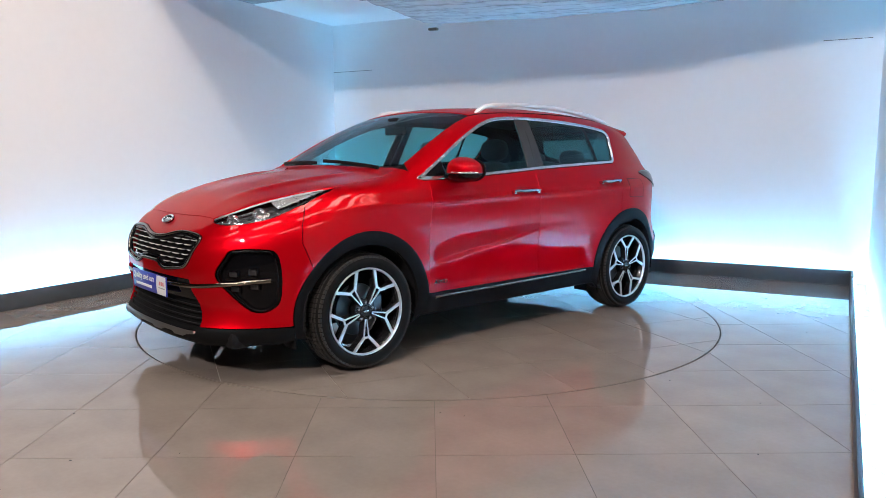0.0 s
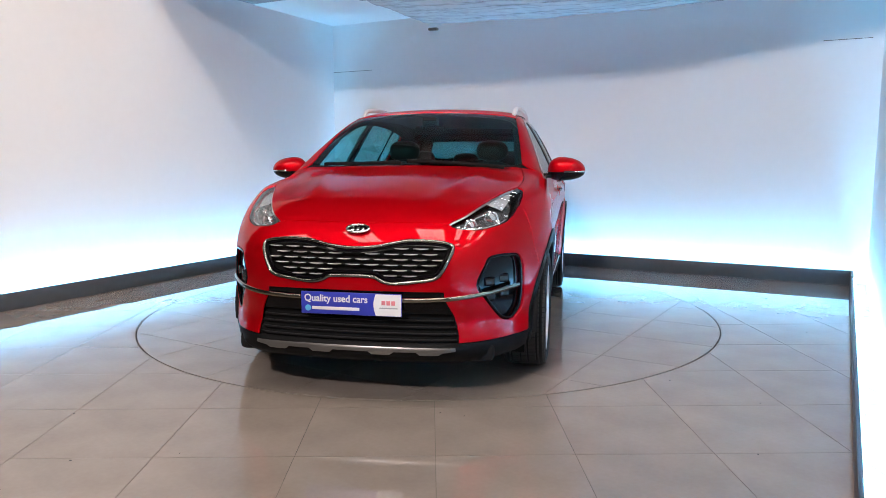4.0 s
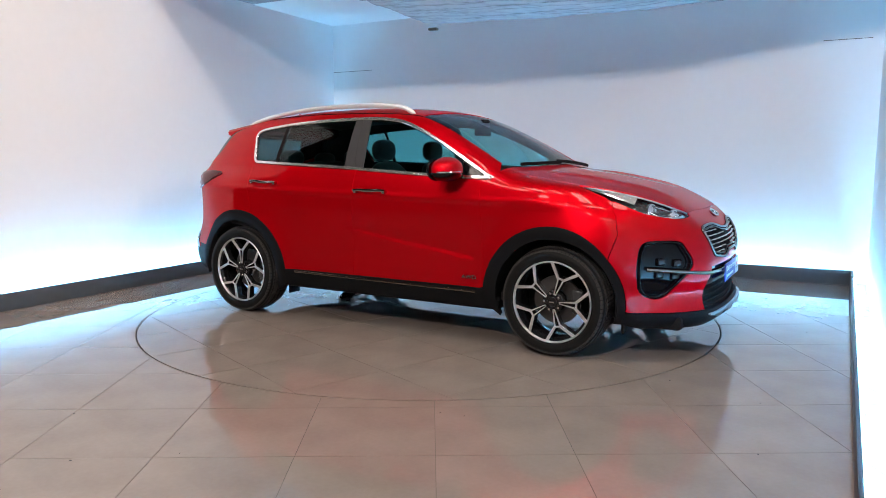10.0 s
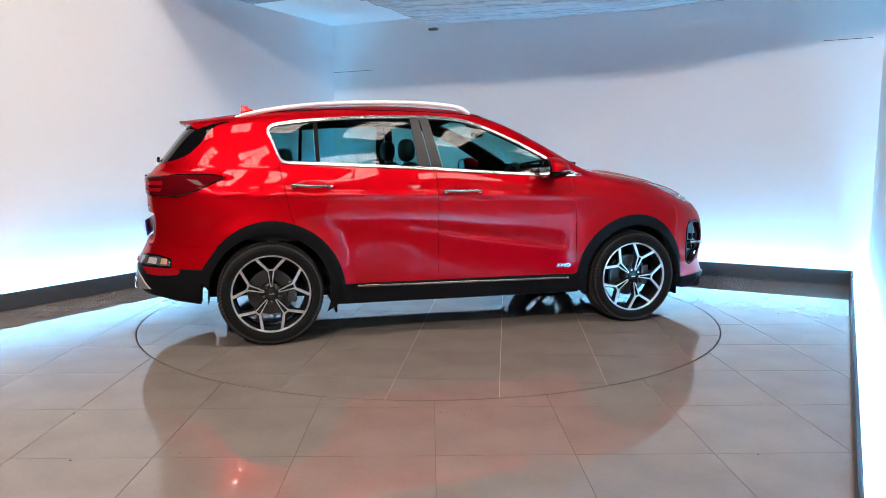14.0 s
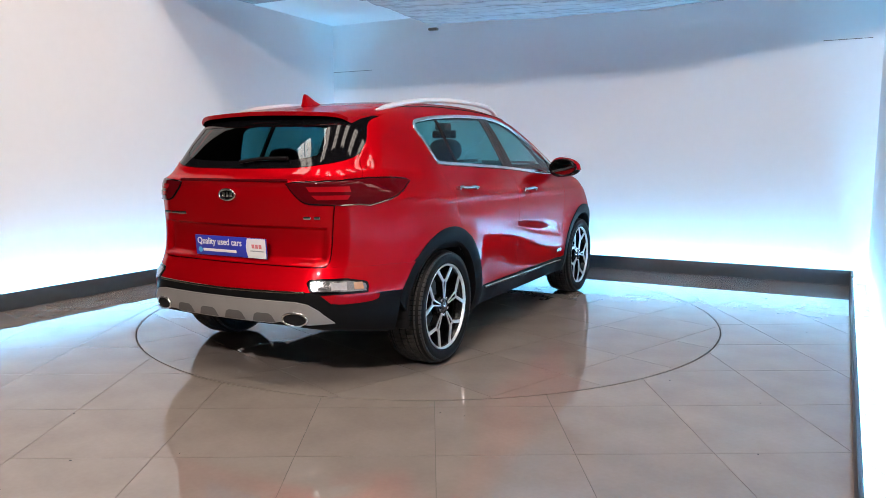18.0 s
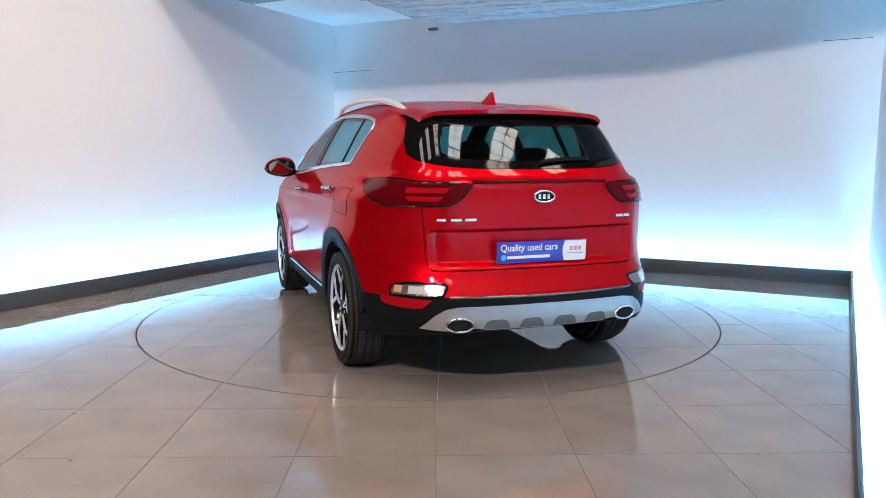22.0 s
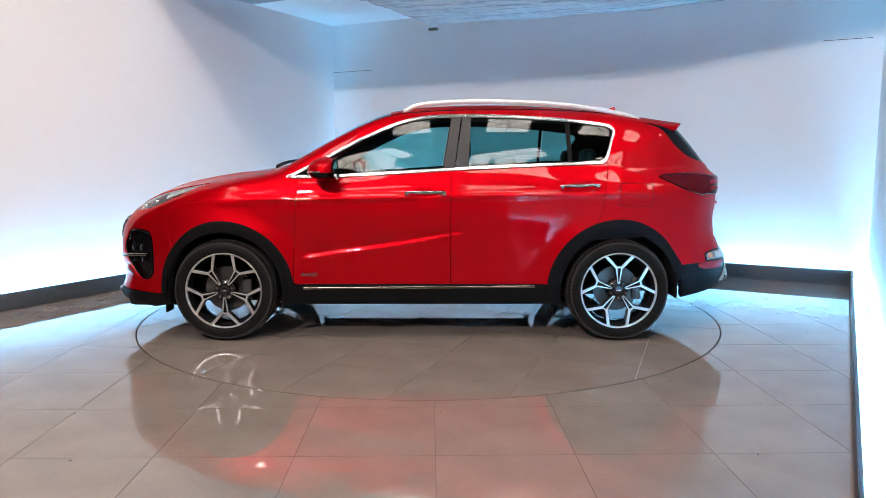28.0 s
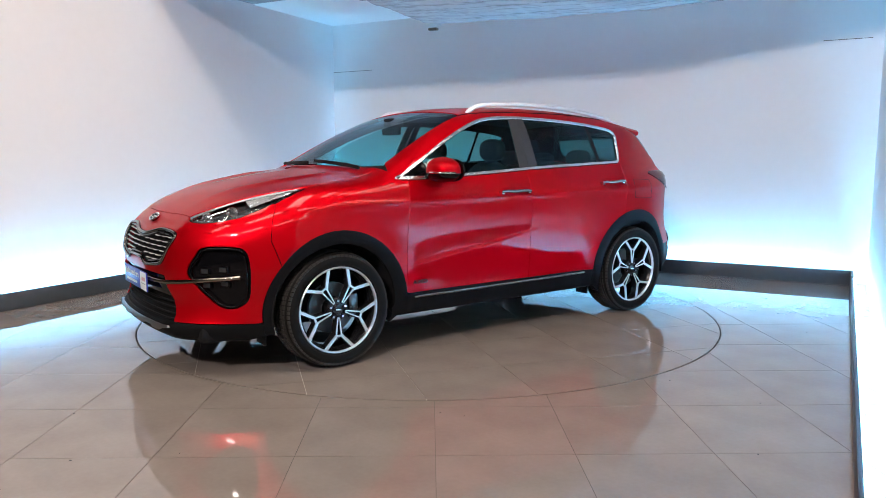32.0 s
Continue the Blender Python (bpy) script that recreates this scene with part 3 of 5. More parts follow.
HOOD_EDGE = tops([(1.44, 0.750), (1.32, 0.762), (1.18, 0.760), (1.03, 0.742), (0.95, 0.725)])
BONNET_FRONT = tops([(2.068, 0.0), (2.064, 0.15), (2.052, 0.29), (2.044, 0.39), (2.040, 0.458)])
COWL = tops([(1.035, 0.0), (1.02, 0.3), (0.985, 0.55), (0.95, 0.70)])
SCREEN_LOW = tops([(1.0, 0.0), (0.985, 0.3), (0.945, 0.56), (0.895, 0.722)])
SCREEN_SIDE = tops([(0.895, 0.722), (0.72, 0.696), (0.50, 0.662), (0.32, 0.632), (0.215, 0.614)])
SCREEN_TOP = tops([(0.215, 0.614), (0.232, 0.45), (0.245, 0.0)])
ROOF_EDGE = tops([(0.215, 0.614), (0.0, 0.612), (-0.5, 0.604), (-1.0, 0.584), (-1.45, 0.555)], 6)
LAMP_LOW = fronts([(0.458, 0.900), (0.505, 0.881), (0.606, 0.873), (0.69, 0.888), (0.735, 0.906)], 4) + sides([(1.77, 0.936), (1.60, 1.010), (1.50, 1.050), (1.44, 1.066)], 4)[:-1] + [LAMP_TOP[-1]]

# bonnet, screen, roof
panel("bonnet", both(BONNET_FRONT + LAMP_TOP[1:] + HOOD_EDGE[1:]) + both(COWL)[::-1], TOPV, PAINT, car, label="glossy red bonnet with two raised creases")
panel("cowl", both(COWL + SCREEN_SIDE[:1]) + both(SCREEN_LOW)[::-1][1:-1], TOPV, BLACK, car, inset=0.012, gap=0, label="black plastic cowl under the windscreen")
panel("windscreen", both(SCREEN_LOW + SCREEN_SIDE[1:] + SCREEN_TOP[1:-1]) + [SCREEN_TOP[-1]], TOPV, GLASS, car, inset=0.004, label="green-tinted windscreen")
panel("roof", both(SCREEN_TOP[::-1]) + ROOF_EDGE[1:] + tops([(-1.45, 0.555), (-1.47, 0.3), (-1.475, 0.0), (-1.47, -0.3), (-1.45, -0.555)])[1:-1] + flip(ROOF_EDGE)[::-1][:-1],
      TOPV, PAINT, car, label="glossy red roof")

# flank
SILL = 0.388
DOOR_F = sides([(0.815, 1.100), (0.828, 1.0), (0.848, 0.79), (0.861, 0.40)])
DLO = [(0.885, 1.108), (0.56, 1.113), (0.1, 1.137), (-0.3, 1.162), (-0.8, 1.184), (-1.17, 1.199), (-1.235, 1.209), (-1.265, 1.25), (-1.305, 1.36), (-1.325, 1.405), (-1.310, 1.445), (-1.24, 1.470),
       (-1.0, 1.500), (-0.65, 1.524), (-0.3, 1.532), (-0.05, 1.522), (0.14, 1.484), (0.40, 1.374), (0.65, 1.240), (0.84, 1.138)]
dlo_line = np.array(flow(DLO, 4, True))
panel("front_wing", HOOD_EDGE + sides([(0.93, 1.15), (0.86, 1.098), (0.813, 1.098)])[1:] + DOOR_F[1:] + sides_at(arch(True, 172, 40)) +
      sides([arch(True, 40, 40)[0], (1.725, 0.78), (1.705, 0.88), (1.66, 0.978)])[1:] + sides([(1.60, 1.008), (1.52, 1.040), (1.46, 1.060)]),
      SIDE, PAINT, car, mirror=True, label="glossy red front wing")
BF = [(-0.200, 1.152), (-0.198, 0.9), (-0.195, SILL)]
f_door = panel("front_door", sides([(0.813, 1.098), (0.56, 1.105), (0.1, 1.129), (-0.2, 1.150)])[:-1] + sides(BF)[:-1] + sides([(-0.195, SILL), (0.861, SILL)])[:-1] + DOOR_F[::-1][:-1],
               SIDE, PAINT, car, mirror=True, step=0.0125, label="glossy red front door with a pressed crease")
C_LINE = [(-1.262, 1.205), (-1.240, 1.08), (-1.195, 0.86), (-1.175, 0.80)]
r_door = panel("rear_door", sides([(-0.2, 1.150), (-0.3, 1.154), (-0.8, 1.176), (-1.17, 1.191), (-1.262, 1.199)])[:-1] + sides(C_LINE)[:-1] + sides_at(arch(False, 70, 5))[:-1] +
               sides([(-0.85, SILL), (-0.195, SILL)])[:-1] + sides(BF[::-1])[:-1], SIDE, PAINT, car, mirror=True, step=0.017, label="glossy red rear door")
D_UP = sides([(-1.56, 1.478), (-1.64, 1.456), (-1.69, 1.425), (-1.722, 1.385), (-1.755, 1.335), (-1.80, 1.292), (-1.825, 1.268)], 4)
D_LOW = sides([(-1.825, 1.268), (-1.847, 1.245)], 3)[1:] + rears([(0.672, 1.196), (0.690, 1.165), (0.712, 1.125)], 3)
GATE_EDGE = rears([(0.712, 1.125), (0.655, 1.06), (0.636, 0.99), (0.624, 0.866), (0.614, 0.70), (0.60, 0.672)], 4)
SPLIT = 0.660
panel("body_side", SCREEN_SIDE + ROOF_EDGE[1:] + tops_at([(-1.475, 0.575), (-1.49, 0.600)]) + D_UP + D_LOW + GATE_EDGE[1:] + rears([(0.60, SPLIT), (0.70, SPLIT)])[:-1] +
      sides([(-2.02, SPLIT), (-1.68, SPLIT)]) + sides_at(arch(False, 134, 70))[1:] + sides(C_LINE[::-1])[1:] +
      sides_at(dlo_line[24:])[0:] + sides([(0.93, 1.15), (0.95, 1.17)])[:1], SIDE, PAINT, car, mirror=True, label="glossy red rear quarter and roof pillar")


def ring_in(U, d):
    return shrink(np.asarray(U, float), d)


panel("window_surround", sides_at(ring_in(dlo_line, -0.004)), SIDE, SURROUND, car, holes=[sides_at(ring_in(dlo_line, 0.0125))], mirror=True, inset=-0.006, gap=0, lip=0.01, step=0.05, label="polished chrome strip round the side windows")


def glass_pane(name, pts, label, mat):
    return panel(name, sides(pts), SIDE, mat, car, inset=0.006, lip=0.0, mirror=True, label=label)


glass_pane("door_glass", [(0.66, 1.113), (0.1, 1.142), (-0.14, 1.158), (-0.205, 1.525), (-0.05, 1.515), (0.14, 1.476), (0.40, 1.366), (0.65, 1.232), (0.66, 1.226)], "green-tinted door window", GLASS)
panel("mirror_sail", sides([(0.875, 1.110), (0.66, 1.113), (0.66, 1.228), (0.83, 1.140)]), SIDE, GLOSS_BLACK, car, inset=0.003, mirror=True, gap=0, label="gloss black triangle before the door window")
glass_pane("rear_door_glass", [(-0.31, 1.165), (-0.99, 1.193), (-0.995, 1.495), (-0.65, 1.519), (-0.335, 1.527)], "dark tinted rear door window", DARK_GLASS)
glass_pane("quarter_glass", [(-1.018, 1.196), (-1.17, 1.203), (-1.23, 1.213), (-1.26, 1.25), (-1.30, 1.36), (-1.318, 1.405), (-1.304, 1.441), (-1.24, 1.464), (-1.02, 1.492)], "dark tinted quarter window", DARK_GLASS)
panel("b_pillar", sides([(-0.145, 1.158), (-0.222, 1.162), (-0.275, 1.527), (-0.205, 1.525)]), SIDE, PILLAR, car, mirror=True, inset=-0.001, label="dark grey door pillar")
panel("b_pillar", sides([(-0.226, 1.162), (-0.318, 1.166), (-0.342, 1.527), (-0.279, 1.528)]), SIDE, PILLAR, car, mirror=True, inset=-0.001, label="dark grey door pillar")
panel("window_divider", sides([(-0.99, 1.193), (-1.018, 1.196), (-1.018, 1.494), (-0.99, 1.496)]), SIDE, BLACK, car, mirror=True, inset=0.001, gap=0)

# plastic round the arches and along the sill
panel("front_arch_trim", sides_at(arch(True, 186, -14)) + sides_at(arch(True, -16, 200, 0.392)), SIDE, BLACK, car, mirror=True, inset=-0.008, gap=0, lip=0.06, label="black plastic wheel arch trim")
panel("rear_arch_trim", sides_at(arch(False, 166, -8)) + sides_at(arch(False, -22, 176, 0.396)), SIDE, BLACK, car, mirror=True, inset=-0.008, gap=0, lip=0.06, label="black plastic wheel arch trim")
panel("sill", sides([(0.90, SILL - 0.004), (-0.885, SILL - 0.004), (-0.94, 0.30), (-0.92, 0.258), (0.95, 0.258), (0.955, 0.30)]), SIDE, BLACK, car, mirror=True, gap=0, lip=0.06, inset=-0.004, label="black plastic sill")


def strip_on(name, line, radius, material, flat=1.0, lift=0.006, sidesn=8, mirror=True, label="", taper=None, parents=(None, None)):
    """A bar that lies along a line on the skin."""
    L = off(line, lift)
    out = []
    for k, m in enumerate((1, -1) if mirror else (1,)):
        out.append(part(name, tube([(p[0], p[1] * m, p[2]) for p in L], radius, sidesn, flat=flat, taper=taper), material, parents[k] or car, label))
    return out


strip_on("sill_strip", sides([(0.80, 0.362), (0.2, 0.366), (-0.4, 0.370), (-0.765, 0.374)]), 0.0045, BRONZE, 1.8, 0.007, label="thin smoked chrome strip along the sill")
for line, door in ((sides([(0.108, 0.994), (0.05, 0.999), (-0.03, 1.0), (-0.11, 0.999), (-0.165, 0.995)], 4), f_door), (sides([(-0.922, 1.040), (-0.98, 1.045), (-1.05, 1.047), (-1.12, 1.049), (-1.188, 1.047)], 4), r_door)):
    n = len(line)
    strip_on("door_handle", line, 0.0105, HANDLE, 1.1, 0.028, 10, label="chrome door handle", taper=[0.75 + 0.3 * math.sin(math.pi * i / (n - 1)) for i in range(n)], parents=door)
    for k, m in enumerate((1, -1)):
        for end in (1, -2):
            p = np.array(off([line[end]], 0.012)[0])
            part("handle_foot", box(p[0] - 0.012, p[0] + 0.012, p[1] * m - 0.018, p[1] * m + 0.018, p[2] - 0.011, p[2] + 0.011, 0.004), HANDLE, door[k])
panel("fuel_flap", sides([(-1.342, 1.066), (-1.52, 1.060), (-1.545, 1.05), (-1.540, 0.93), (-1.52, 0.919), (-1.335, 0.925), (-1.322, 0.94), (-1.328, 1.055)]), SIDE, PAINT, car, inset=-0.0025, lip=0.006, gap=0, label="round-cornered red fuel flap")


flap_ring = sides(flow([(-1.342, 1.068), (-1.52, 1.062), (-1.547, 1.05), (-1.542, 0.93), (-1.52, 0.917), (-1.335, 0.923), (-1.320, 0.94), (-1.326, 1.055)], 4, True))
part("flap_seam", tube(off(flap_ring, 0.0012), 0.0017, 6, closed=True), BLACK, car)


# ---- nose ----
GRILLE = [(0.0, 0.793), (0.114, 0.801), (0.20, 0.818), (0.28, 0.830), (0.38, 0.829), (0.475, 0.818), (0.507, 0.79), (0.486, 0.727), (0.455, 0.667), (0.416, 0.637), (0.32, 0.622), (0.206, 0.612), (0.144, 0.628), (0.108, 0.645), (0.0, 0.647)]
FOG = [(0.650, 0.70), (0.675, 0.742), (0.763, 0.747), (0.812, 0.722), (0.828, 0.60), (0.818, 0.46), (0.776, 0.402), (0.722, 0.418), (0.662, 0.517), (0.616, 0.605)]


def whole(half):
    """A closed outline from its left half, which starts and ends on the middle line."""
    return list(half) + [(-y, z) for y, z in half[::-1][1:-1]]


grille_uv = np.array(flow(whole(GRILLE), 3, True))
fog_uv = np.array(flow(FOG, 4, True))
fog_line = fronts_at(fog_uv)
CORNER = sides([(1.66, 0.978), (1.705, 0.88), (1.725, 0.78), arch(True, 40, 40)[0]])
low_half = fronts([(0.0, 0.578), (0.462, 0.576), (0.468, 0.536), (0.514, 0.444), (0.535, 0.36), (0.538, 0.322), (0.66, 0.318), (0.80, 0.314)])
lamp_cut = [p for p in LAMP_LOW if p[0] > 1.665]
half = BONNET_FRONT + lamp_cut[1:] + CORNER + sides_at(arch(True, 40, -3))[1:] + sides([(1.80, 0.314), (1.85, 0.314)])
panel("front_bumper", both(half) + both(low_half)[::-1], FRONTV, PAINT, car, holes=[fronts_at(grille_uv), fog_line, flip(fog_line)[::-1]], label="glossy red front bumper")
# grille
panel("grille_back", fronts_at(ring_in(grille_uv, -0.01)), FRONTV, DARK, car, inset=0.045, gap=0, lip=0)
gl = np.array(fronts_at(ring_in(grille_uv, 0.006)))
grille = part("grille_frame", tube(list(gl + np.array((0.004, 0, 0))), 0.0095, 8, closed=True, flat=1.0), DARK_CHROME, car, "smoked chrome frame of the wide grille")
gl2 = np.array(fronts_at(ring_in(grille_uv, 0.024)))
part("inner_frame", tube(list(gl2 - np.array((0.006, 0, 0))), 0.009, 6, closed=True), GLOSS_BLACK, grille)


def dash(width, tall, deep):
    """One small winged bar of the grille mesh: bent, thicker in the middle."""
    bm = bmesh.new()
    prof = [(-0.5, 0.0, 0.35), (-0.25, -0.10, 0.9), (0.0, -0.20, 1.0), (0.25, -0.10, 0.9), (0.5, 0.0, 0.35)]
    rows = []
    for u, dz, w in prof:
        y, z = u * width, dz * tall * 1.2
        rows.append([bm.verts.new((deep * w, y, z)), bm.verts.new((0, y, z + tall * 0.5 * w)), bm.verts.new((-deep, y, z)), bm.verts.new((0, y, z - tall * 0.5 * w))])
    for a, b in zip(rows, rows[1:]):
        for k in range(4):
            bm.faces.new((a[k], a[(k + 1) % 4], b[(k + 1) % 4], b[k]))
    bm.faces.new(rows[0][::-1])
    bm.faces.new(rows[-1])
    bmesh.ops.recalc_face_normals(bm, faces=bm.faces[:])
    return soften(bm, 60)


dash_mesh = bpy.data.meshes.new("grille_bar")
bm = dash(0.074, 0.0072, 0.010)
bm.to_mesh(dash_mesh)
bm.free()
dash_mesh.materials.append(plain("grille_silver", (0.84, 0.84, 0.85), 0.30, 0.55, grain=0.03))
web_mesh = bpy.data.meshes.new("grille_web")
bm = dash(0.105, 0.020, 0.006)
bm.to_mesh(web_mesh)
bm.free()
web_mesh.materials.append(DARK)
inner = ring_in(grille_uv, 0.036)
for row in range(8):
    z = 0.812 - row * 0.0262
    for i in range(-6, 7):
        y = (i + (0.5 if row % 2 else 0.0)) * 0.097
        if inside_of(np.array([(y, z)]), inner)[0]:
            x = fronts_at([(y, z)])[0][0]
            n = grad(np.array([fronts_at([(y, z)])[0]]))[0]
            for me, nm, dx in ((dash_mesh, "grille_bar", -0.012), (web_mesh, "grille_web", -0.022)):
                ob = new(nm, me)
                ob.parent = grille
                ob.location = (x + dx, y, z)
                ob.rotation_euler = (0, 0, math.atan2(n[1], n[0]))
# fog lamp corners
for m in (1, -1):
    pk = panel("fog_bezel", [np.array((p[0], p[1] * m, p[2])) for p in fog_line], FRONTV, GLOSS_BLACK, car, inset=0.040, gap=-0.006, lip=0, label="gloss black fog lamp corner with cubes of lamps")
    fl = np.array(off(fronts_at(ring_in(fog_uv, 0.010)), -0.006)) * (1, m, 1)
    part("bezel_rim", tube(list(fl), 0.006, 8, closed=True), GLOSS_BLACK, pk)
    for y, z in ((0.688, 0.612), (0.752, 0.620), (0.692, 0.530), (0.755, 0.540)):
        p = np.array(off(fronts_at([(y, z)]), -0.030)[0])
        q = pose(p[0], p[1] * m, p[2], 0, 0, math.degrees(math.atan2(m * 0.55, 0.83)))
        part("fog_lamp", box(-0.016, 0.012, -0.031, 0.031, -0.022, 0.022, 0.006, m=q), GLOSS_BLACK, pk)
        part("fog_lens", box(0.010, 0.015, -0.024, 0.024, -0.014, 0.014, 0.004, m=q), FOG_GLASS, pk)
# the bar across, lower intake, valance, skid plate
bar = fronts([(0.0, 0.534), (0.27, 0.535), (0.40, 0.538), (0.51, 0.545), (0.655, 0.559), (0.75, 0.571), (0.80, 0.577)], 5)
bar = off(both(bar), 0.004)
part("bumper_bar", tube(bar, 0.0085, 8, flat=1.35), BRONZE, car, "smoked chrome bar across the bumper")
intake = fronts([(0.0, 0.584), (0.470, 0.582), (0.476, 0.536), (0.522, 0.444), (0.545, 0.36), (0.548, 0.300), (0.3, 0.290), (0.0, 0.290)])
ik = panel("lower_intake", [np.array((p[0], -p[1], p[2])) for p in intake[::-1]][:-1] + intake[:-1], FRONTV, DARK, car, inset=0.034, gap=0, lip=0.0, label="black lower air intake")
bib = fronts([(0.0, 0.582), (0.468, 0.580), (0.474, 0.536), (0.512, 0.462), (0.25, 0.466), (0.0, 0.466)])
panel("plate_bib", [np.array((p[0], -p[1], p[2])) for p in bib[::-1]][:-1] + bib[:-1], FRONTV, GLOSS_BLACK, ik, inset=0.012, gap=0, lip=0.02)
for z, w in ((0.425, 0.512), (0.395, 0.520), (0.365, 0.526), (0.338, 0.530)):
    ln = both(fronts([(0.0, z), (w * 0.6, z), (w, z)], 5))
    part("slat", tube(off(ln, -0.016), 0.0085, 6, flat=0.7), DARK, ik)
panel("front_valance", both(fronts([(0.0, 0.318), (0.538, 0.318), (0.66, 0.314), (0.80, 0.310)]) + sides([(1.85, 0.310), (1.775, 0.310)])) +
      both(fronts([(0.0, 0.215), (0.5, 0.215), (0.78, 0.215)]) + sides([(1.86, 0.212), (1.77, 0.235)]))[::-1], FRONTV, BLACK, car, inset=0.004, gap=0, lip=0.02, label="black plastic lip under the bumper")
sk = fronts([(0.0, 0.306), (0.30, 0.305), (0.520, 0.303)]) + fronts([(0.523, 0.286), (0.46, 0.279), (0.44, 0.266), (0.35, 0.266), (0.33, 0.281), (0.22, 0.281), (0.20, 0.266), (0.11, 0.266), (0.09, 0.281), (0.0, 0.281)])
panel("skid_plate", [np.array((p[0], -p[1], p[2])) for p in sk[::-1]][:-1] + sk[:-1], FRONTV, SKID_FRONT, car, inset=-0.012, gap=0, lip=0.03, label="silver skid plate under the front bumper")
# headlamps
lamp_line = LAMP_TOP + LAMP_LOW[::-1][1:-1]
for m in (1, -1):
    ln = [np.array((p[0], p[1] * m, p[2])) for p in lamp_line]
    head = panel("headlamp", ln, FRONTV, HEAD_BOWL, car, inset=0.050, gap=-0.006, lip=0, label="clear headlamp with dark bowl and bright projectors")
    panel("lens", ln, FRONTV, HEAD_LENS, head, inset=0.003, gap=0.003, lip=0.0, label="clear lamp lens")
    edge = off(LAMP_TOP[:-2], -0.012)
    part("lamp_brow", tube([(p[0], p[1] * m, p[2]) for p in edge], 0.007, 6, flat=0.8), SATIN, head)
    edge = off([p for p in LAMP_LOW[2:-3]], -0.014)
    part("lamp_rim", tube([(p[0], p[1] * m, p[2]) for p in edge], 0.009, 6), GLOSS_BLACK, head)
    for y, z, r in ((0.565, 0.915, 0.036), (0.660, 0.945, 0.042)):
        p = np.array(off(fronts_at([(y, z)]), -0.036)[0])
        q = pose(p[0], p[1] * m, p[2], 0, 0, -90 + m * 22)
        pj = lathe([(r, 0.0), (r, 0.018), (r * 0.86, 0.022), (r * 0.80, 0.012), (r * 0.4, 0.020), (0.001, 0.024)], 24)
        bmesh.ops.transform(pj, matrix=q, verts=pj.verts)
        part("projector", pj, BRIGHT, head)
    for y, z in ((0.508, 0.899), (0.535, 0.896), (0.620, 0.893), (0.700, 0.920), (0.735, 0.945)):
        p = np.array(off(fronts_at([(y, z)]), -0.030)[0])
        q = pose(p[0], p[1] * m, p[2], 0, -20, m * 22)
        part("lamp_cube", box(-0.012, 0.010, -0.011, 0.011, -0.008, 0.008, 0.003, m=q), BRIGHT, head)
    up, low = [np.array(p) for p in LAMP_TOP[10:20]], [np.array(p) for p in LAMP_LOW[17:28:1]]
    low = [low[min(int(i * len(low) / len(up)), len(low) - 1)] for i in range(len(up))]
    ring_w = [u * 0.90 + v * 0.10 for u, v in zip(up, low)] + [u * 0.38 + v * 0.62 for u, v in zip(up, low)][::-1]
    panel("side_light", [np.array((p[0], p[1] * m, p[2])) for p in ring_w], FRONTV, QUILT, head, inset=0.016, gap=0.0, lip=0.01, step=0.012, label="bright quilted silver side light")
    for k in range(1, 9, 2):
        part("quilt_rib", tube([tuple(off([np.array(q)], -0.013)[0] * (1, m, 1)) for q in (up[k] * 0.85 + low[k] * 0.15, up[k] * 0.42 + low[k] * 0.58)], 0.0035, 6), BRIGHT, head)
    daylight = fronts([(0.50, 0.893), (0.56, 0.888), (0.64, 0.890), (0.70, 0.903), (0.742, 0.925)], 4)
    part("light_guide", tube([tuple(p * (1, m, 1)) for p in off(daylight, -0.022)], 0.0055, 6), BRIGHT, head)
    arm = fronts([(0.535, 0.905), (0.585, 0.940), (0.625, 0.957)], 4)
    part("light_guide", tube([tuple(p * (1, m, 1)) for p in off(arm, -0.024)], 0.005, 6), BRIGHT, head)


def emblem(name, x, z, tilt, way):
    """An oval badge: chrome ring round a black field."""
    e = part(name, box(-0.004, 0.004, -0.058, 0.058, -0.029, 0.029), GLOSS_BLACK, car, "oval chrome-rimmed badge")
    bm = bmesh.new()
    ring = [bm.verts.new((0.004 * way, 0.060 * math.cos(a), 0.030 * math.sin(a))) for a in np.linspace(0, 2 * math.pi, 40, endpoint=False)]
    f = bm.faces.new(ring)
    r = bmesh.ops.extrude_face_region(bm, geom=[f])
    bmesh.ops.translate(bm, verts=[v for v in r["geom"] if isinstance(v, bmesh.types.BMVert)], vec=(-0.010 * way, 0, 0))
    bmesh.ops.recalc_face_normals(bm, faces=bm.faces[:])
    bm.to_mesh(e.data)
    bm.free()
    e.matrix_basis = pose(x, 0, z, 0, tilt, 0)
    part("badge_ring", tube([(0.006 * way, 0.058 * math.cos(a), 0.029 * math.sin(a)) for a in np.linspace(0, 2 * math.pi, 40, endpoint=False)], 0.0065, 8, closed=True), CHROME, e)
    for y in (-0.026, 0.0, 0.026):
        part("badge_mark", box(0.004 * way - 0.002, 0.004 * way + 0.002, y - 0.008, y + 0.008, -0.013, 0.013, 0.002), CHROME, e)
    return e


p = fronts_at([(0.0, 0.873)])[0]
emblem("front_badge", p[0] + 0.006, 0.873, -52, 1)
p = rears_at([(0.0, 1.036)])[0]
emblem("rear_badge", p[0] - 0.004, 1.036, 0, -1)


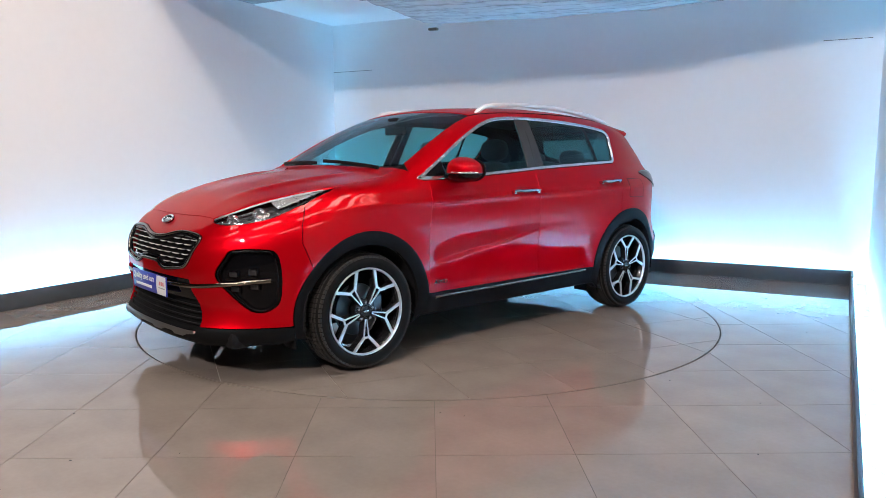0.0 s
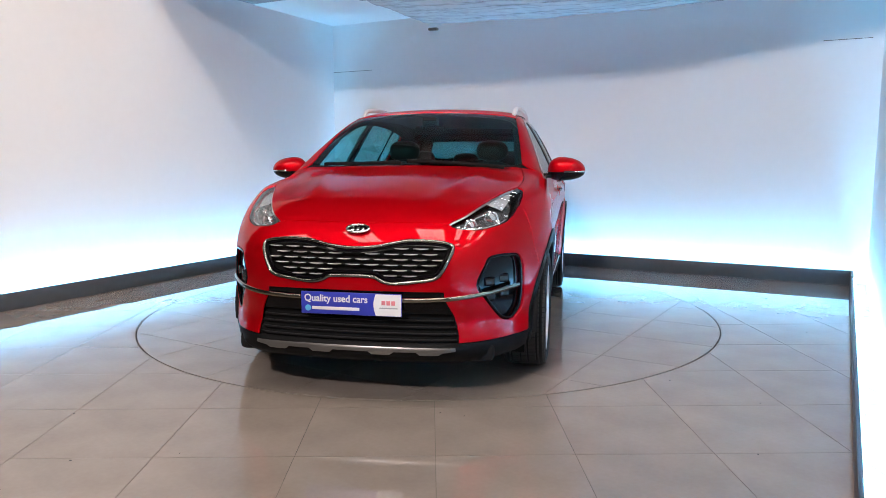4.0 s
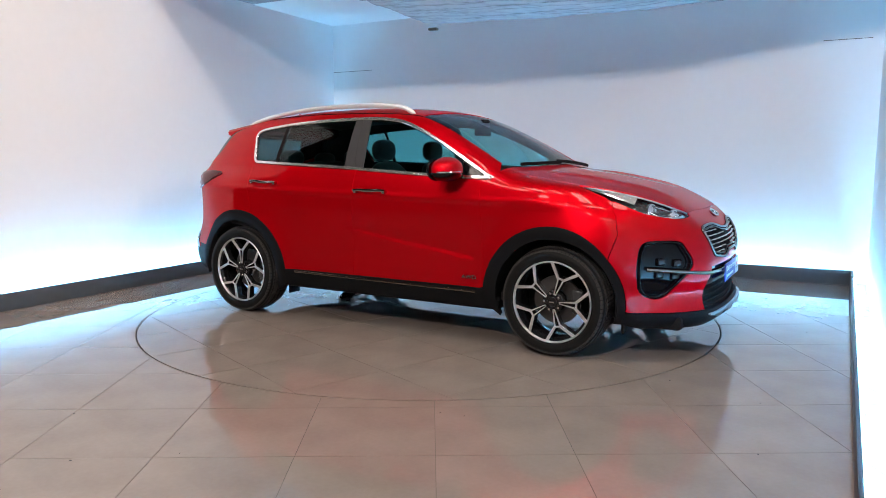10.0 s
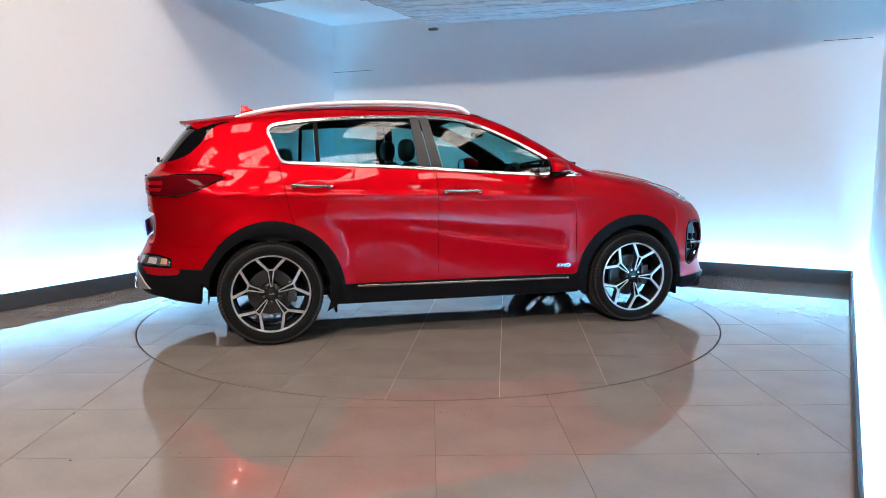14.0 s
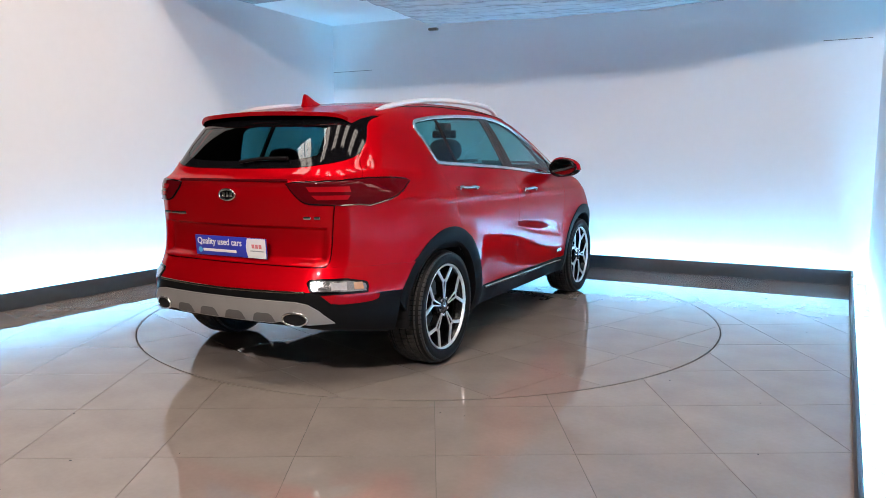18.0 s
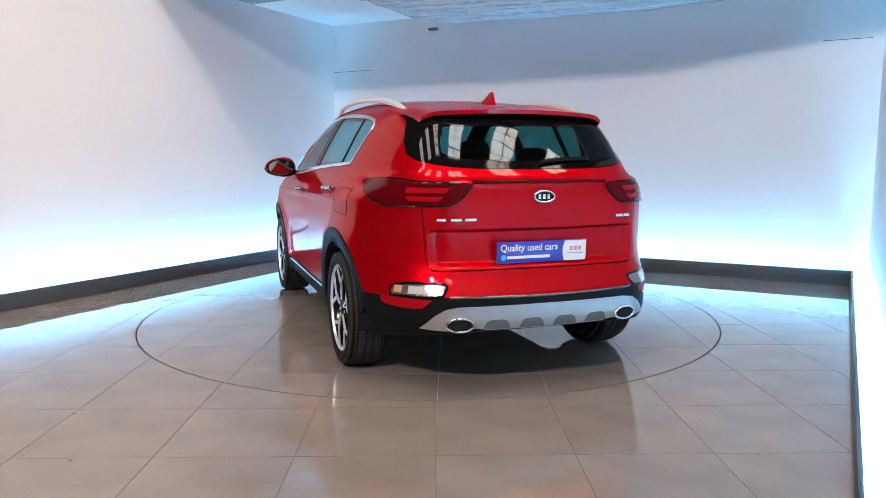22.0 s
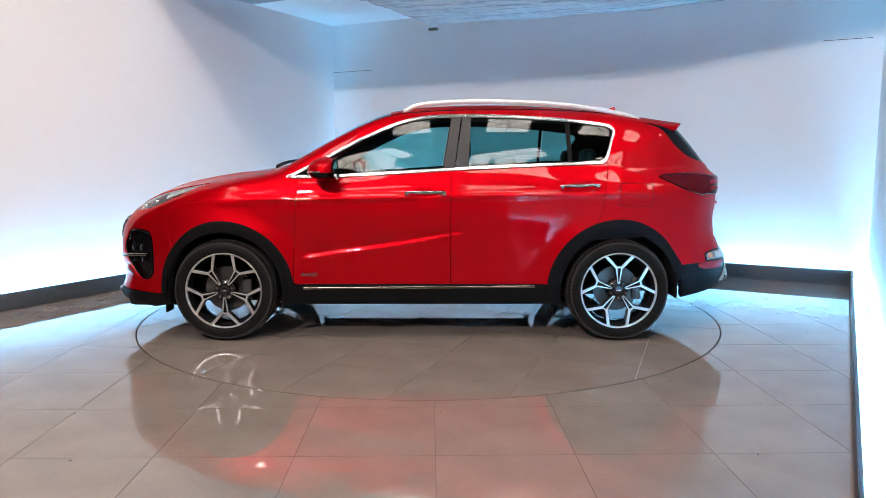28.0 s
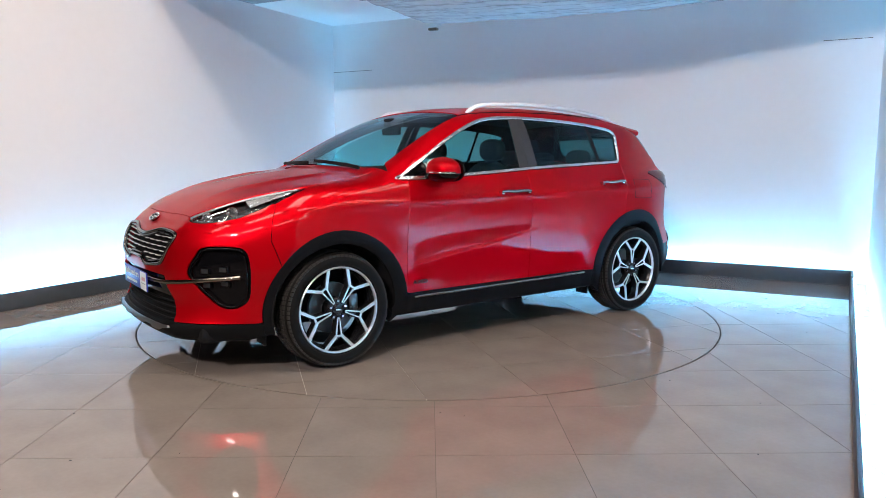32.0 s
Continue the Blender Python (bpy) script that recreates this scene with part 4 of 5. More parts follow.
def number_board(name, x, z, tilt, way):
    """The dealer's blue and white board in the plate's place; way 1 faces ahead, -1 back."""
    b = part(name, box(-0.004, 0.004, -0.2625, 0.2625, -0.0565, 0.0565, 0.003), BLUE, car, "blue and white dealer board with white lettering")
    b.matrix_basis = pose(x, 0, z, 0, tilt, 0 if way > 0 else 180)
    bm = bmesh.new()
    edge = [(0.130 - 0.012 * math.sin(math.pi * k / 12), -0.054 + 0.108 * k / 12) for k in range(13)]
    bm.faces.new([bm.verts.new((0.0052, y, zz)) for y, zz in edge] + [bm.verts.new((0.0052, 0.260, 0.054)), bm.verts.new((0.0052, 0.260, -0.054))])
    part("white_field", bm, WHITE, b)
    txt = bpy.data.curves.new("lettering", "FONT")
    txt.body, txt.size, txt.align_x, txt.offset = "Quality used cars", 0.051, "LEFT", 0.0010
    txt.extrude = 0.0004
    txt.materials.append(WHITE)
    t = new("lettering", txt)
    t.parent = b
    t.matrix_basis = pose(0.0052, -0.245, 0.008, 90, 0, 90) @ Matrix.Diagonal((0.93, 1, 1, 1))
    part("text_bar", box(0.004, 0.0052, -0.205, 0.045, -0.034, -0.018, 0.001), WHITE, b)
    bm = bmesh.new()
    bm.faces.new([bm.verts.new((0.0053, -0.225 + 0.016 * math.cos(a), -0.027 + 0.016 * math.sin(a))) for a in np.linspace(0, 2 * math.pi, 20, endpoint=False)])
    part("round_mark", bm, SKY_BLUE, b)
    for y0, y1 in ((0.160, 0.180), (0.185, 0.205), (0.210, 0.230)):
        part("mark_bar", box(0.0050, 0.0056, y0, y1, 0.000, 0.022, 0.0002), PINK, b)
    part("mark_bar", box(0.0050, 0.0056, 0.148, 0.242, -0.018, -0.012, 0.0002), GREY_PRINT, b)
    return b


number_board("front_board", 2.243, 0.512, 0, 1)
number_board("rear_board", -2.162, 0.747, 4, -1)

# ---- tail ----
GLASS_LOW = [(0.0, 1.178), (0.34, 1.182), (0.50, 1.196), (0.60, 1.218), (0.636, 1.240), (0.652, 1.268)]
glow_low = rears(GLASS_LOW, 4)
glow_up = D_UP[::-1] + rears([(0.545, 1.484), (0.30, 1.492), (0.0, 1.494)], 4)
rear_outline = both(glow_low + glow_up[1:-1]) + [glow_up[-1]]
rg_uv = np.array([(p[1], p[2]) for p in rear_outline])
rg_in = np.column_stack([rg_uv[:, 0] * 0.77, 1.318 + (rg_uv[:, 1] - 1.335) * 0.62])
panel("rear_glass_border", rear_outline, REARV, GLOSS_BLACK, car, holes=[rears_at(rg_in)], inset=0.004, gap=0.001, label="black border of the rear window")
panel("rear_glass", rears_at(ring_in(rg_in, -0.004)), REARV, REAR_GLASS, car, inset=0.006, lip=0, gap=0, label="dark tinted rear window")
gate_top = rears(GLASS_LOW, 4) + D_LOW
gate_low = rears([(0.0, 0.664), (0.30, 0.664), (0.55, 0.662), (0.60, 0.672)], 4)
gate = panel("tailgate", both(gate_top + GATE_EDGE[1:-1]) + both(gate_low)[::-1], REARV, PAINT, car, step=0.013, label="glossy red tailgate with a recess for the plate")
red_low = rears([(0.0, 0.530), (0.40, 0.534), (0.52, 0.536), (0.62, 0.538), (0.75, 0.532)], 4) + sides([(-1.97, 0.522), (-1.80, 0.518), arch(False, 158, 158)[0]], 3)
panel("rear_bumper", both(rears([(0.0, 0.660), (0.30, 0.660), (0.55, 0.657), (0.60, SPLIT + 0.0015), (0.70, SPLIT + 0.0015)], 4)[:-1] + sides([(-2.02, SPLIT + 0.0015), (-1.68, SPLIT + 0.0015)]) + sides_at(arch(False, 135, 157))[1:]) +
      both(red_low)[::-1], REARV, PAINT, car, gap=0.0003, label="glossy red rear bumper")
panel("rear_valance", both(red_low) + both(rears([(0.0, 0.358), (0.45, 0.350), (0.66, 0.328)]) + sides([(-1.93, 0.302), (-1.78, 0.285)]))[::-1], REARV, BLACK, car, gap=0, inset=-0.003, lip=0.03, label="black plastic lower rear bumper")
strip_on("bumper_strip", both(rears([(0.0, 0.527), (0.40, 0.531), (0.53, 0.533)], 4)), 0.006, BRONZE, 1.2, 0.006, mirror=False)
df = rears([(0.0, 0.487), (0.48, 0.484), (0.545, 0.474), (0.60, 0.440), (0.662, 0.372), (0.55, 0.362), (0.38, 0.372), (0.34, 0.362), (0.0, 0.362)])
diff = panel("diffuser", [np.array((p[0], -p[1], p[2])) for p in df[::-1]][:-1] + df[:-1], REARV, SKID, car, inset=-0.014, gap=0, lip=0.035, label="silver diffuser with four notches, their shade put in as grey")
# Plates in a darker grey: the recesses' shade is put into the colour.
for c in (-0.285, -0.095, 0.095, 0.285):
    panel("notch_shade", rears([(c - 0.072, 0.366), (c - 0.055, 0.405), (c - 0.035, 0.416), (c + 0.035, 0.416), (c + 0.055, 0.405), (c + 0.072, 0.366)]), REARV, NOTCH_SHADE, diff, inset=-0.016, gap=0, lip=0.004)
for m in (1, -1):
    turns = np.linspace(0, 2 * math.pi, 32, endpoint=False)
    px = [rears_at([(0.485 + m * 0.068 * c, 0.394)])[0][0] for c in (-1, 0, 1)]
    ring = [(np.interp(math.cos(a), (-1, 0, 1), px) - 0.024, m * 0.485 + 0.068 * math.cos(a), 0.394 + 0.034 * math.sin(a)) for a in turns]
    ex = part("exhaust_tip", tube(ring, 0.0060, 8, closed=True), CHROME, car, "oval chrome exhaust trim")
    bm = bmesh.new()
    a0 = [bm.verts.new((q[0], q[1], q[2])) for q in ring]
    a1 = [bm.verts.new((q[0] + 0.004, q[1], q[2])) for q in ring]
    mid = bm.verts.new((px[1] - 0.0195, m * 0.485, 0.394))
    for k in range(32):
        bm.faces.new((a0[k], a0[(k + 1) % 32], a1[(k + 1) % 32], a1[k]))
    for k in range(32):
        bm.faces.new((a1[k], a1[(k + 1) % 32], mid))
    part("exhaust_mouth", bm, DARK, ex)
    # tail lamps
    tl = rears([(0.388, 1.100), (0.50, 1.108), (0.62, 1.113), (0.70, 1.116)], 3)[:-1] + sides([(-2.0, 1.118), (-1.85, 1.128), (-1.70, 1.126), (-1.60, 1.116)], 4) + sides([(-1.68, 1.078), (-1.776, 1.034), (-1.917, 0.990)], 3) + rears([(0.735, 0.996), (0.662, 0.993), (0.52, 0.997), (0.47, 1.015), (0.42, 1.060)], 3)
    tail = panel("tail_lamp", [np.array((q[0], q[1] * m, q[2])) for q in tl], REARV, DEEP_RED, car, inset=-0.010, gap=0, lip=0.02, label="dark red wrap-round tail lamp")
    panel("lamp_border", [np.array((q[0], q[1] * m, q[2])) for q in tl], REARV, GLOSS_BLACK, tail, inset=-0.006, gap=-0.007, lip=0.02)
    part("lamp_line", tube([(q[0], q[1] * m, q[2]) for q in off(sides([(-1.80, 1.018), (-1.917, 0.986)], 3) + rears([(0.735, 0.992), (0.662, 0.989)], 3), 0.009)], 0.0030, 6), DARK_CHROME, tail)
    for pts in ([(0.50, 1.085), (0.69, 1.088), (0.70, 1.060), (0.52, 1.058)], [(0.53, 1.040), (0.70, 1.042), (0.69, 1.018), (0.56, 1.016)]):
        panel("lamp_segment", [np.array((q[0], q[1] * m, q[2])) for q in rears(pts)], REARV, RED_LENS, tail, inset=-0.013, gap=0, lip=0.004, label="brighter red lamp bar")
    rl = rears([(0.535, 0.585), (0.560, 0.594), (0.70, 0.596)], 3) + sides([(-2.01, 0.588), (-1.965, 0.575), (-1.97, 0.540)], 3) + rears([(0.78, 0.535), (0.60, 0.540), (0.560, 0.548)], 3)
    rlm = [np.array((q[0], q[1] * m, q[2])) for q in rl]
    rev = panel("reversing_lamp", rlm, REARV, GLOSS_BLACK, car, inset=-0.006, gap=-0.010, lip=0.02, label="clear low lamp with an orange part")
    panel("lamp_glass", rlm, REARV, LAMP_CLEAR, rev, inset=-0.009, gap=0.002, lip=0.004)
    for pts, mt in (([(0.64, 0.585), (0.70, 0.586), (0.71, 0.548), (0.65, 0.548)], LAMP_WHITE), ([(0.725, 0.585), (0.755, 0.584), (0.765, 0.548), (0.735, 0.548)], ORANGE)):
        panel("lamp_cell", [np.array((q[0], q[1] * m, q[2])) for q in rears(pts)], REARV, mt, rev, inset=-0.011, gap=0, lip=0.003)
    rf = rears([(0.610, 0.520), (0.70, 0.524), (0.80, 0.522), (0.812, 0.500), (0.79, 0.478), (0.70, 0.472), (0.650, 0.478)], 3)
    panel("reflector", [np.array((q[0], q[1] * m, q[2])) for q in rf], REARV, RED_LENS, car, inset=-0.008, gap=0, lip=0.02, label="red reflector under the lamp")

# spoiler over the rear window
xs0 = -1.475
yy = np.linspace(-0.605, 0.605, 33)
base = np.array(tops_at([(xs0 + 0.02 * (1 - (y / 0.6) ** 2) * 0, y) for y in yy]))
rows_up, rows_dn = [], []
for k in range(9):
    t = k / 8
    up_row, dn_row = [], []
    for y, b in zip(yy, base):
        tip = -1.925 + 0.115 * abs(y / 0.605) ** 3
        x = xs0 + 0.003 + (tip - xs0) * t
        z = b[2] + float(TOP(x) - TOP(xs0)) + 0.012 * t * t
        w = 1 - 0.085 * t
        up_row.append((x, y * w, z))
        side = min(max((abs(y) - 0.52) / 0.06, 0), 1)
        dn_row.append((x + 0.008, y * w, z - 0.012 - 0.010 * t - 0.085 * side * (1 - t) ** 0.8 * min(1, 2.2 * t)))
    rows_up.append(up_row)
    rows_dn.append(dn_row)
bm = bmesh.new()
under_faces = []
U = [[bm.verts.new(p) for p in r] for r in rows_up]
D = [[bm.verts.new(p) for p in r] for r in rows_dn]
for k in range(8):
    for i in range(32):
        bm.faces.new((U[k][i], U[k][i + 1], U[k + 1][i + 1], U[k + 1][i]))
        under_faces.append(bm.faces.new((D[k][i], D[k + 1][i], D[k + 1][i + 1], D[k][i + 1])))
for i in range(32):
    bm.faces.new((U[8][i], U[8][i + 1], D[8][i + 1], D[8][i]))
    bm.faces.new((U[0][i], D[0][i], D[0][i + 1], U[0][i + 1]))
for k in range(8):
    bm.faces.new((U[k][0], U[k + 1][0], D[k + 1][0], D[k][0]))
    bm.faces.new((U[k][32], D[k][32], D[k + 1][32], U[k + 1][32]))
bmesh.ops.recalc_face_normals(bm, faces=bm.faces[:])
for f in under_faces:
    f.material_index = 1
spoiler = part("spoiler", soften(bm, 35), PAINT, car, "red roof spoiler over the rear window")
spoiler.data.materials.append(GLOSS_BLACK)
part("brake_light", box(-1.904, -1.885, -0.10, 0.10, 1.478, 1.488, 0.003), RED_LENS, spoiler, "slim red third brake light")
ridge = both(rears([(0.0, 1.113), (0.20, 1.113), (0.39, 1.112)], 5))
part("gate_strip", tube(off(ridge, 0.004), 0.007, 8, flat=1.2), DEEP_RED, gate, "dark red gloss strip joining the tail lamps")
# shark fin
bm = bmesh.new()
finp = [(-1.33, 1.583), (-1.40, 1.606), (-1.45, 1.634), (-1.478, 1.644), (-1.490, 1.640), (-1.495, 1.562)]
L = [bm.verts.new((x, 0.018 * (1.66 - z) / 0.08 + 0.003, z - 0.012)) for x, z in finp]
Rr = [bm.verts.new((x, -0.018 * (1.66 - z) / 0.08 - 0.003, z - 0.012)) for x, z in finp]
bm.faces.new(L)
bm.faces.new(Rr[::-1])
for i in range(len(finp)):
    j = (i + 1) % len(finp)
    bm.faces.new((L[j], L[i], Rr[i], Rr[j]))
bmesh.ops.recalc_face_normals(bm, faces=bm.faces[:])
bmesh.ops.bevel(bm, geom=bm.edges[:], offset=0.004, segments=2, affect="EDGES")
part("aerial", soften(bm), PAINT, car, "red shark-fin aerial on the roof")
# roof rails
for m in (1, -1):
    pts = flow([(0.135, 0.585, 1.545), (0.10, 0.590, 1.570), (0.02, 0.594, 1.604), (-0.20, 0.598, 1.624), (-0.445, 0.598, 1.628), (-0.75, 0.594, 1.620), (-1.0, 0.586, 1.603), (-1.25, 0.574, 1.572), (-1.42, 0.563, 1.538), (-1.53, 0.556, 1.512)], 5)
    n = len(pts)
    part("roof_rail", tube([(p[0], p[1] * m, p[2]) for p in pts], 0.0165, 10, flat=1.05, taper=[min(1, 0.45 + 0.12 * min(i, n - 1 - i)) for i in range(n)]), plain("satin_rail", (0.86, 0.86, 0.86), 0.34, 0.5, grain=0.03), car, "satin silver roof rail")
    seam = off([np.array((p[0], p[1], p[2])) for p in ROOF_EDGE], 0.001)
    part("roof_seam", tube([(p[0], p[1] * m, p[2]) for p in seam], 0.004, 6), BLACK, car)
# wipers
for y0, y1 in ((0.62, -0.02), (-0.05, -0.60)):
    ln = tops([(1.045 - 0.05 * abs(y0), y0), (1.015, (y0 + y1) / 2), (1.0 - 0.05 * abs(y1), y1)])
    part("wiper", tube(off(ln, 0.018), 0.008, 6, flat=1.6), BLACK, car, "black wiper blade")
part("wiper", tube(off(rears([(-0.02, 1.205), (-0.16, 1.222), (-0.33, 1.225)], 4), 0.016), 0.011, 6), BLACK, car, "black rear wiper")
# writing on the flank and tailgate: bars for the model's name, letters for the drive
for k, m in enumerate((1, -1)):
    txt = bpy.data.curves.new("lettering", "FONT")
    txt.body, txt.size, txt.align_x, txt.offset, txt.extrude = "AWD", 0.036, "CENTER", 0.0006, 0.004
    txt.materials.append(HANDLE)
    t = new("lettering", txt)
    t.parent = f_door[k]
    p = np.array(off(sides_at([(0.755, 0.458)]), 0.010)[0])
    t.matrix_basis = pose(p[0], p[1] * m, p[2] - 0.012, 90, 0, 180 if m > 0 else 0) @ Matrix.Diagonal((1.25, 1, 1, 1))
for y0, y1, n in ((0.575, 0.36, 3), (-0.475, -0.576, 2)):
    for i in range(n):
        y = y0 + (y1 - y0) * (i + 0.5) / n
        p = np.array(off(rears_at([(y, 0.921)]), 0.002)[0])
        w = abs(y1 - y0) / n * 0.46
        part("letter_bar", box(p[0] - 0.003, p[0] + 0.003, y - w, y + w, 0.913, 0.929, 0.002), CHROME, gate)

# door mirrors
for m in (1, -1):
    bm = bmesh.new()
    bmesh.ops.create_uvsphere(bm, u_segments=32, v_segments=20, radius=1.0)
    for v in bm.verts:
        x, y, z = v.co
        back = 1 if x < 0 else 0
        y, z = math.copysign(abs(y) ** 0.80, y), math.copysign(abs(z) ** 0.82, z)
        v.co = (x * (0.058 if back else 0.118) + 0.0, y * 0.126 * (1 - 0.10 * z), z * 0.079 * (1 - 0.18 * y))
    shell = soften(bm, 80)
    bmesh.ops.transform(shell, matrix=pose(0.612, 0, 1.162), verts=shell.verts)
    for v in shell.verts:
        v.co.y = m * (v.co.y + 1.002)
    bmesh.ops.recalc_face_normals(shell, faces=shell.faces[:])
    cap = shell.copy()
    bmesh.ops.bisect_plane(cap, geom=cap.verts[:] + cap.edges[:] + cap.faces[:], plane_co=(0, 0, 1.142), plane_no=(0, 0, 1), clear_inner=True)
    bmesh.ops.bisect_plane(shell, geom=shell.verts[:] + shell.edges[:] + shell.faces[:], plane_co=(0, 0, 1.1415), plane_no=(0, 0, 1), clear_outer=True)
    mir = part("door_mirror", cap, PAINT, car, "red door mirror with black lower half")
    part("mirror_base", shell, GLOSS_BLACK, mir)
    part("mirror_foot", tube([(0.665, m * 0.845, 1.118), (0.650, m * 0.90, 1.116), (0.625, m * 0.965, 1.125)], 0.026, 10, flat=0.7), GLOSS_BLACK, mir)
    part("turn_signal", tube([(0.620 + 0.108 * math.cos(a), m * (1.002 + 0.126 * math.sin(a)), 1.146) for a in np.linspace(-0.1, 1.45, 12)], 0.006, 6), CHROME, mir, "silver turn signal strip")
    gm = bmesh.new()
    gm.faces.new([gm.verts.new((0.553, m * (1.002 + 0.102 * math.cos(a)), 1.160 + 0.060 * math.sin(a))) for a in np.linspace(0, 2 * math.pi, 28, endpoint=False)])
    part("mirror_glass", gm, MIRROR, mir)
    part("mirror_edge", tube([(0.556, m * (1.002 + 0.110 * math.cos(a)), 1.160 + 0.066 * math.sin(a)) for a in np.linspace(0, 2 * math.pi, 28, endpoint=False)], 0.008, 6, closed=True), GLOSS_BLACK, mir)


# ---- wheels ----
def bar_on(bm, p, q, w0, w1, y0, y1):
    """A straight spoke piece in the wheel's plane from p to q."""
    d = (Vector(q) - Vector(p)).normalized()
    s = Vector((-d.y, d.x))
    pts = [Vector(p) + s * w0, Vector(q) + s * w1, Vector(q) - s * w1, Vector(p) - s * w0]
    a = [bm.verts.new((v.x, y0, v.y)) for v in pts]
    b = [bm.verts.new((v.x, y1, v.y)) for v in pts]
    bm.faces.new(a)
    bm.faces.new(b[::-1])
    for i in range(4):
        bm.faces.new((a[(i + 1) % 4], a[i], b[i], b[(i + 1) % 4]))


def spoke(grow, y0, y1, lift):
    bm = bmesh.new()
    for m in (1, -1):
        bar_on(bm, (m * 0.005, 0.050), (m * 0.018, 0.158), 0.0026 + grow, 0.0044 + grow, y0, y1)
        bar_on(bm, (m * 0.014, 0.152), (m * 0.091, 0.232), 0.0078 + grow, 0.0094 + grow, y0, y1 + lift)
    bar_on(bm, (-0.006, 0.051), (0.006, 0.051), 0.003 + grow, 0.003 + grow, y0, y1)
    bar_on(bm, (-0.020, 0.158), (0.020, 0.158), 0.0055 + grow, 0.0055 + grow, y0, y1)
    bmesh.ops.recalc_face_normals(bm, faces=bm.faces[:])
    return bm


def data_of(name, bm, material):
    me = bpy.data.meshes.new(name)
    bm.to_mesh(me)
    bm.free()
    me.materials.append(material)
    return me


def tread():
    """Shoulder and middle blocks of the tyre."""
    bm = bmesh.new()
    n = 76
    for k in range(n):
        a0, a1 = 2 * math.pi * (k + 0.10) / n, 2 * math.pi * (k + 0.90) / n
        for y0, y1, r in ((-0.116, -0.076, 0.3445), (0.076, 0.116, 0.3445), (-0.066, -0.026, 0.3465), (0.026, 0.066, 0.3465), (-0.016, 0.016, 0.3465)):
            vs = []
            for rr in (r - 0.012, r):
                for a, y in ((a0, y0), (a1, y0), (a1, y1), (a0, y1)):
                    e = rr - (0.016 if abs(y) > 0.1 else 0.003 if abs(y) > 0.07 else 0.0)
                    vs.append(bm.verts.new((e * math.cos(a + y * 0.25), y, e * math.sin(a + y * 0.25))))
            for f in ((4, 5, 6, 7), (0, 1, 5, 4), (1, 2, 6, 5), (2, 3, 7, 6), (3, 0, 4, 7)):
                bm.faces.new([vs[i] for i in f])
    bmesh.ops.recalc_face_normals(bm, faces=bm.faces[:])
    return bm


TYRE = data_of("tyre", lathe([(0.255, -0.10), (0.268, -0.117), (0.285, -0.121), (0.303, -0.1215), (0.322, -0.114), (0.334, -0.102), (0.338, -0.09), (0.338, 0.09), (0.334, 0.102), (0.322, 0.114), (0.303, 0.1215), (0.296, 0.1225), (0.285, 0.1210), (0.268, 0.117), (0.255, 0.10)], 96), RUBBER)
TREAD = data_of("tread", tread(), TREAD_RUBBER)
RIM = data_of("wheel", lathe([(0.246, -0.10), (0.232, -0.08), (0.225, 0.0), (0.228, 0.07), (0.247, 0.098)], 72), WHEEL_DARK)
LIP = data_of("rim_lip", lathe([(0.246, 0.092), (0.248, 0.108), (0.251, 0.112), (0.256, 0.113), (0.259, 0.110), (0.260, 0.100)], 72), WHEEL_FACE)
FACE = data_of("spoke_face", spoke(0.0, 0.092, 0.0985, 0.004), WHEEL_FACE)
BACKING = data_of("spoke", spoke(0.0045, 0.050, 0.0925, 0.002), WHEEL_DARK)
HUB = data_of("hub", lathe([(0.068, 0.04), (0.068, 0.078), (0.060, 0.084), (0.036, 0.086), (0.034, 0.094), (0.030, 0.098), (0.001, 0.100)], 40), WHEEL_DARK)
NUT = data_of("wheel_nut", lathe([(0.0105, 0.075), (0.0105, 0.092), (0.008, 0.096), (0.001, 0.096)], 6), CHROME)
DISC = data_of("brake_disc", lathe([(0.07, 0.020), (0.075, 0.012), (0.152, 0.012), (0.155, 0.0), (0.152, -0.012), (0.07, -0.012)], 56), IRON)
CALIPER = data_of("brake_caliper", box(-0.17, -0.105, -0.03, 0.034, -0.075, 0.075, 0.012), LAMP_BOWL)
MARK = data_of("cap_mark", box(-0.017, 0.017, 0.099, 0.1015, -0.005, 0.005, 0.001), CHROME)


def wheel(x, y, phase):
    w = new("wheel", RIM)
    tagged(w, "machined five-spoke alloy wheel with black pockets")
    w.parent = car
    w.matrix_basis = pose(x, y, WHEEL_Z + 0.003, 0, 0, 0 if y > 0 else 180)
    for me in (TYRE, TREAD, LIP, HUB, DISC, CALIPER, MARK):
        ob = new(me.name, me)
        ob.parent = w
    for k in range(5):
        for me in (FACE, BACKING):
            ob = new(me.name, me)
            ob.parent = w
            ob.matrix_basis = pose(0, 0, 0, 0, phase + 72 * k, 0)
        ob = new("wheel_nut", NUT)
        ob.parent = w
        a = radians(phase + 36 + 72 * k)
        ob.matrix_basis = pose(0.052 * math.sin(a), 0, 0.052 * math.cos(a))


for wx, wy, ph in ((AXLE, 0.812, 180), (-AXLE, 0.812, 0), (AXLE, -0.812, 195), (-AXLE, -0.812, 0)):
    wheel(wx, wy, ph)

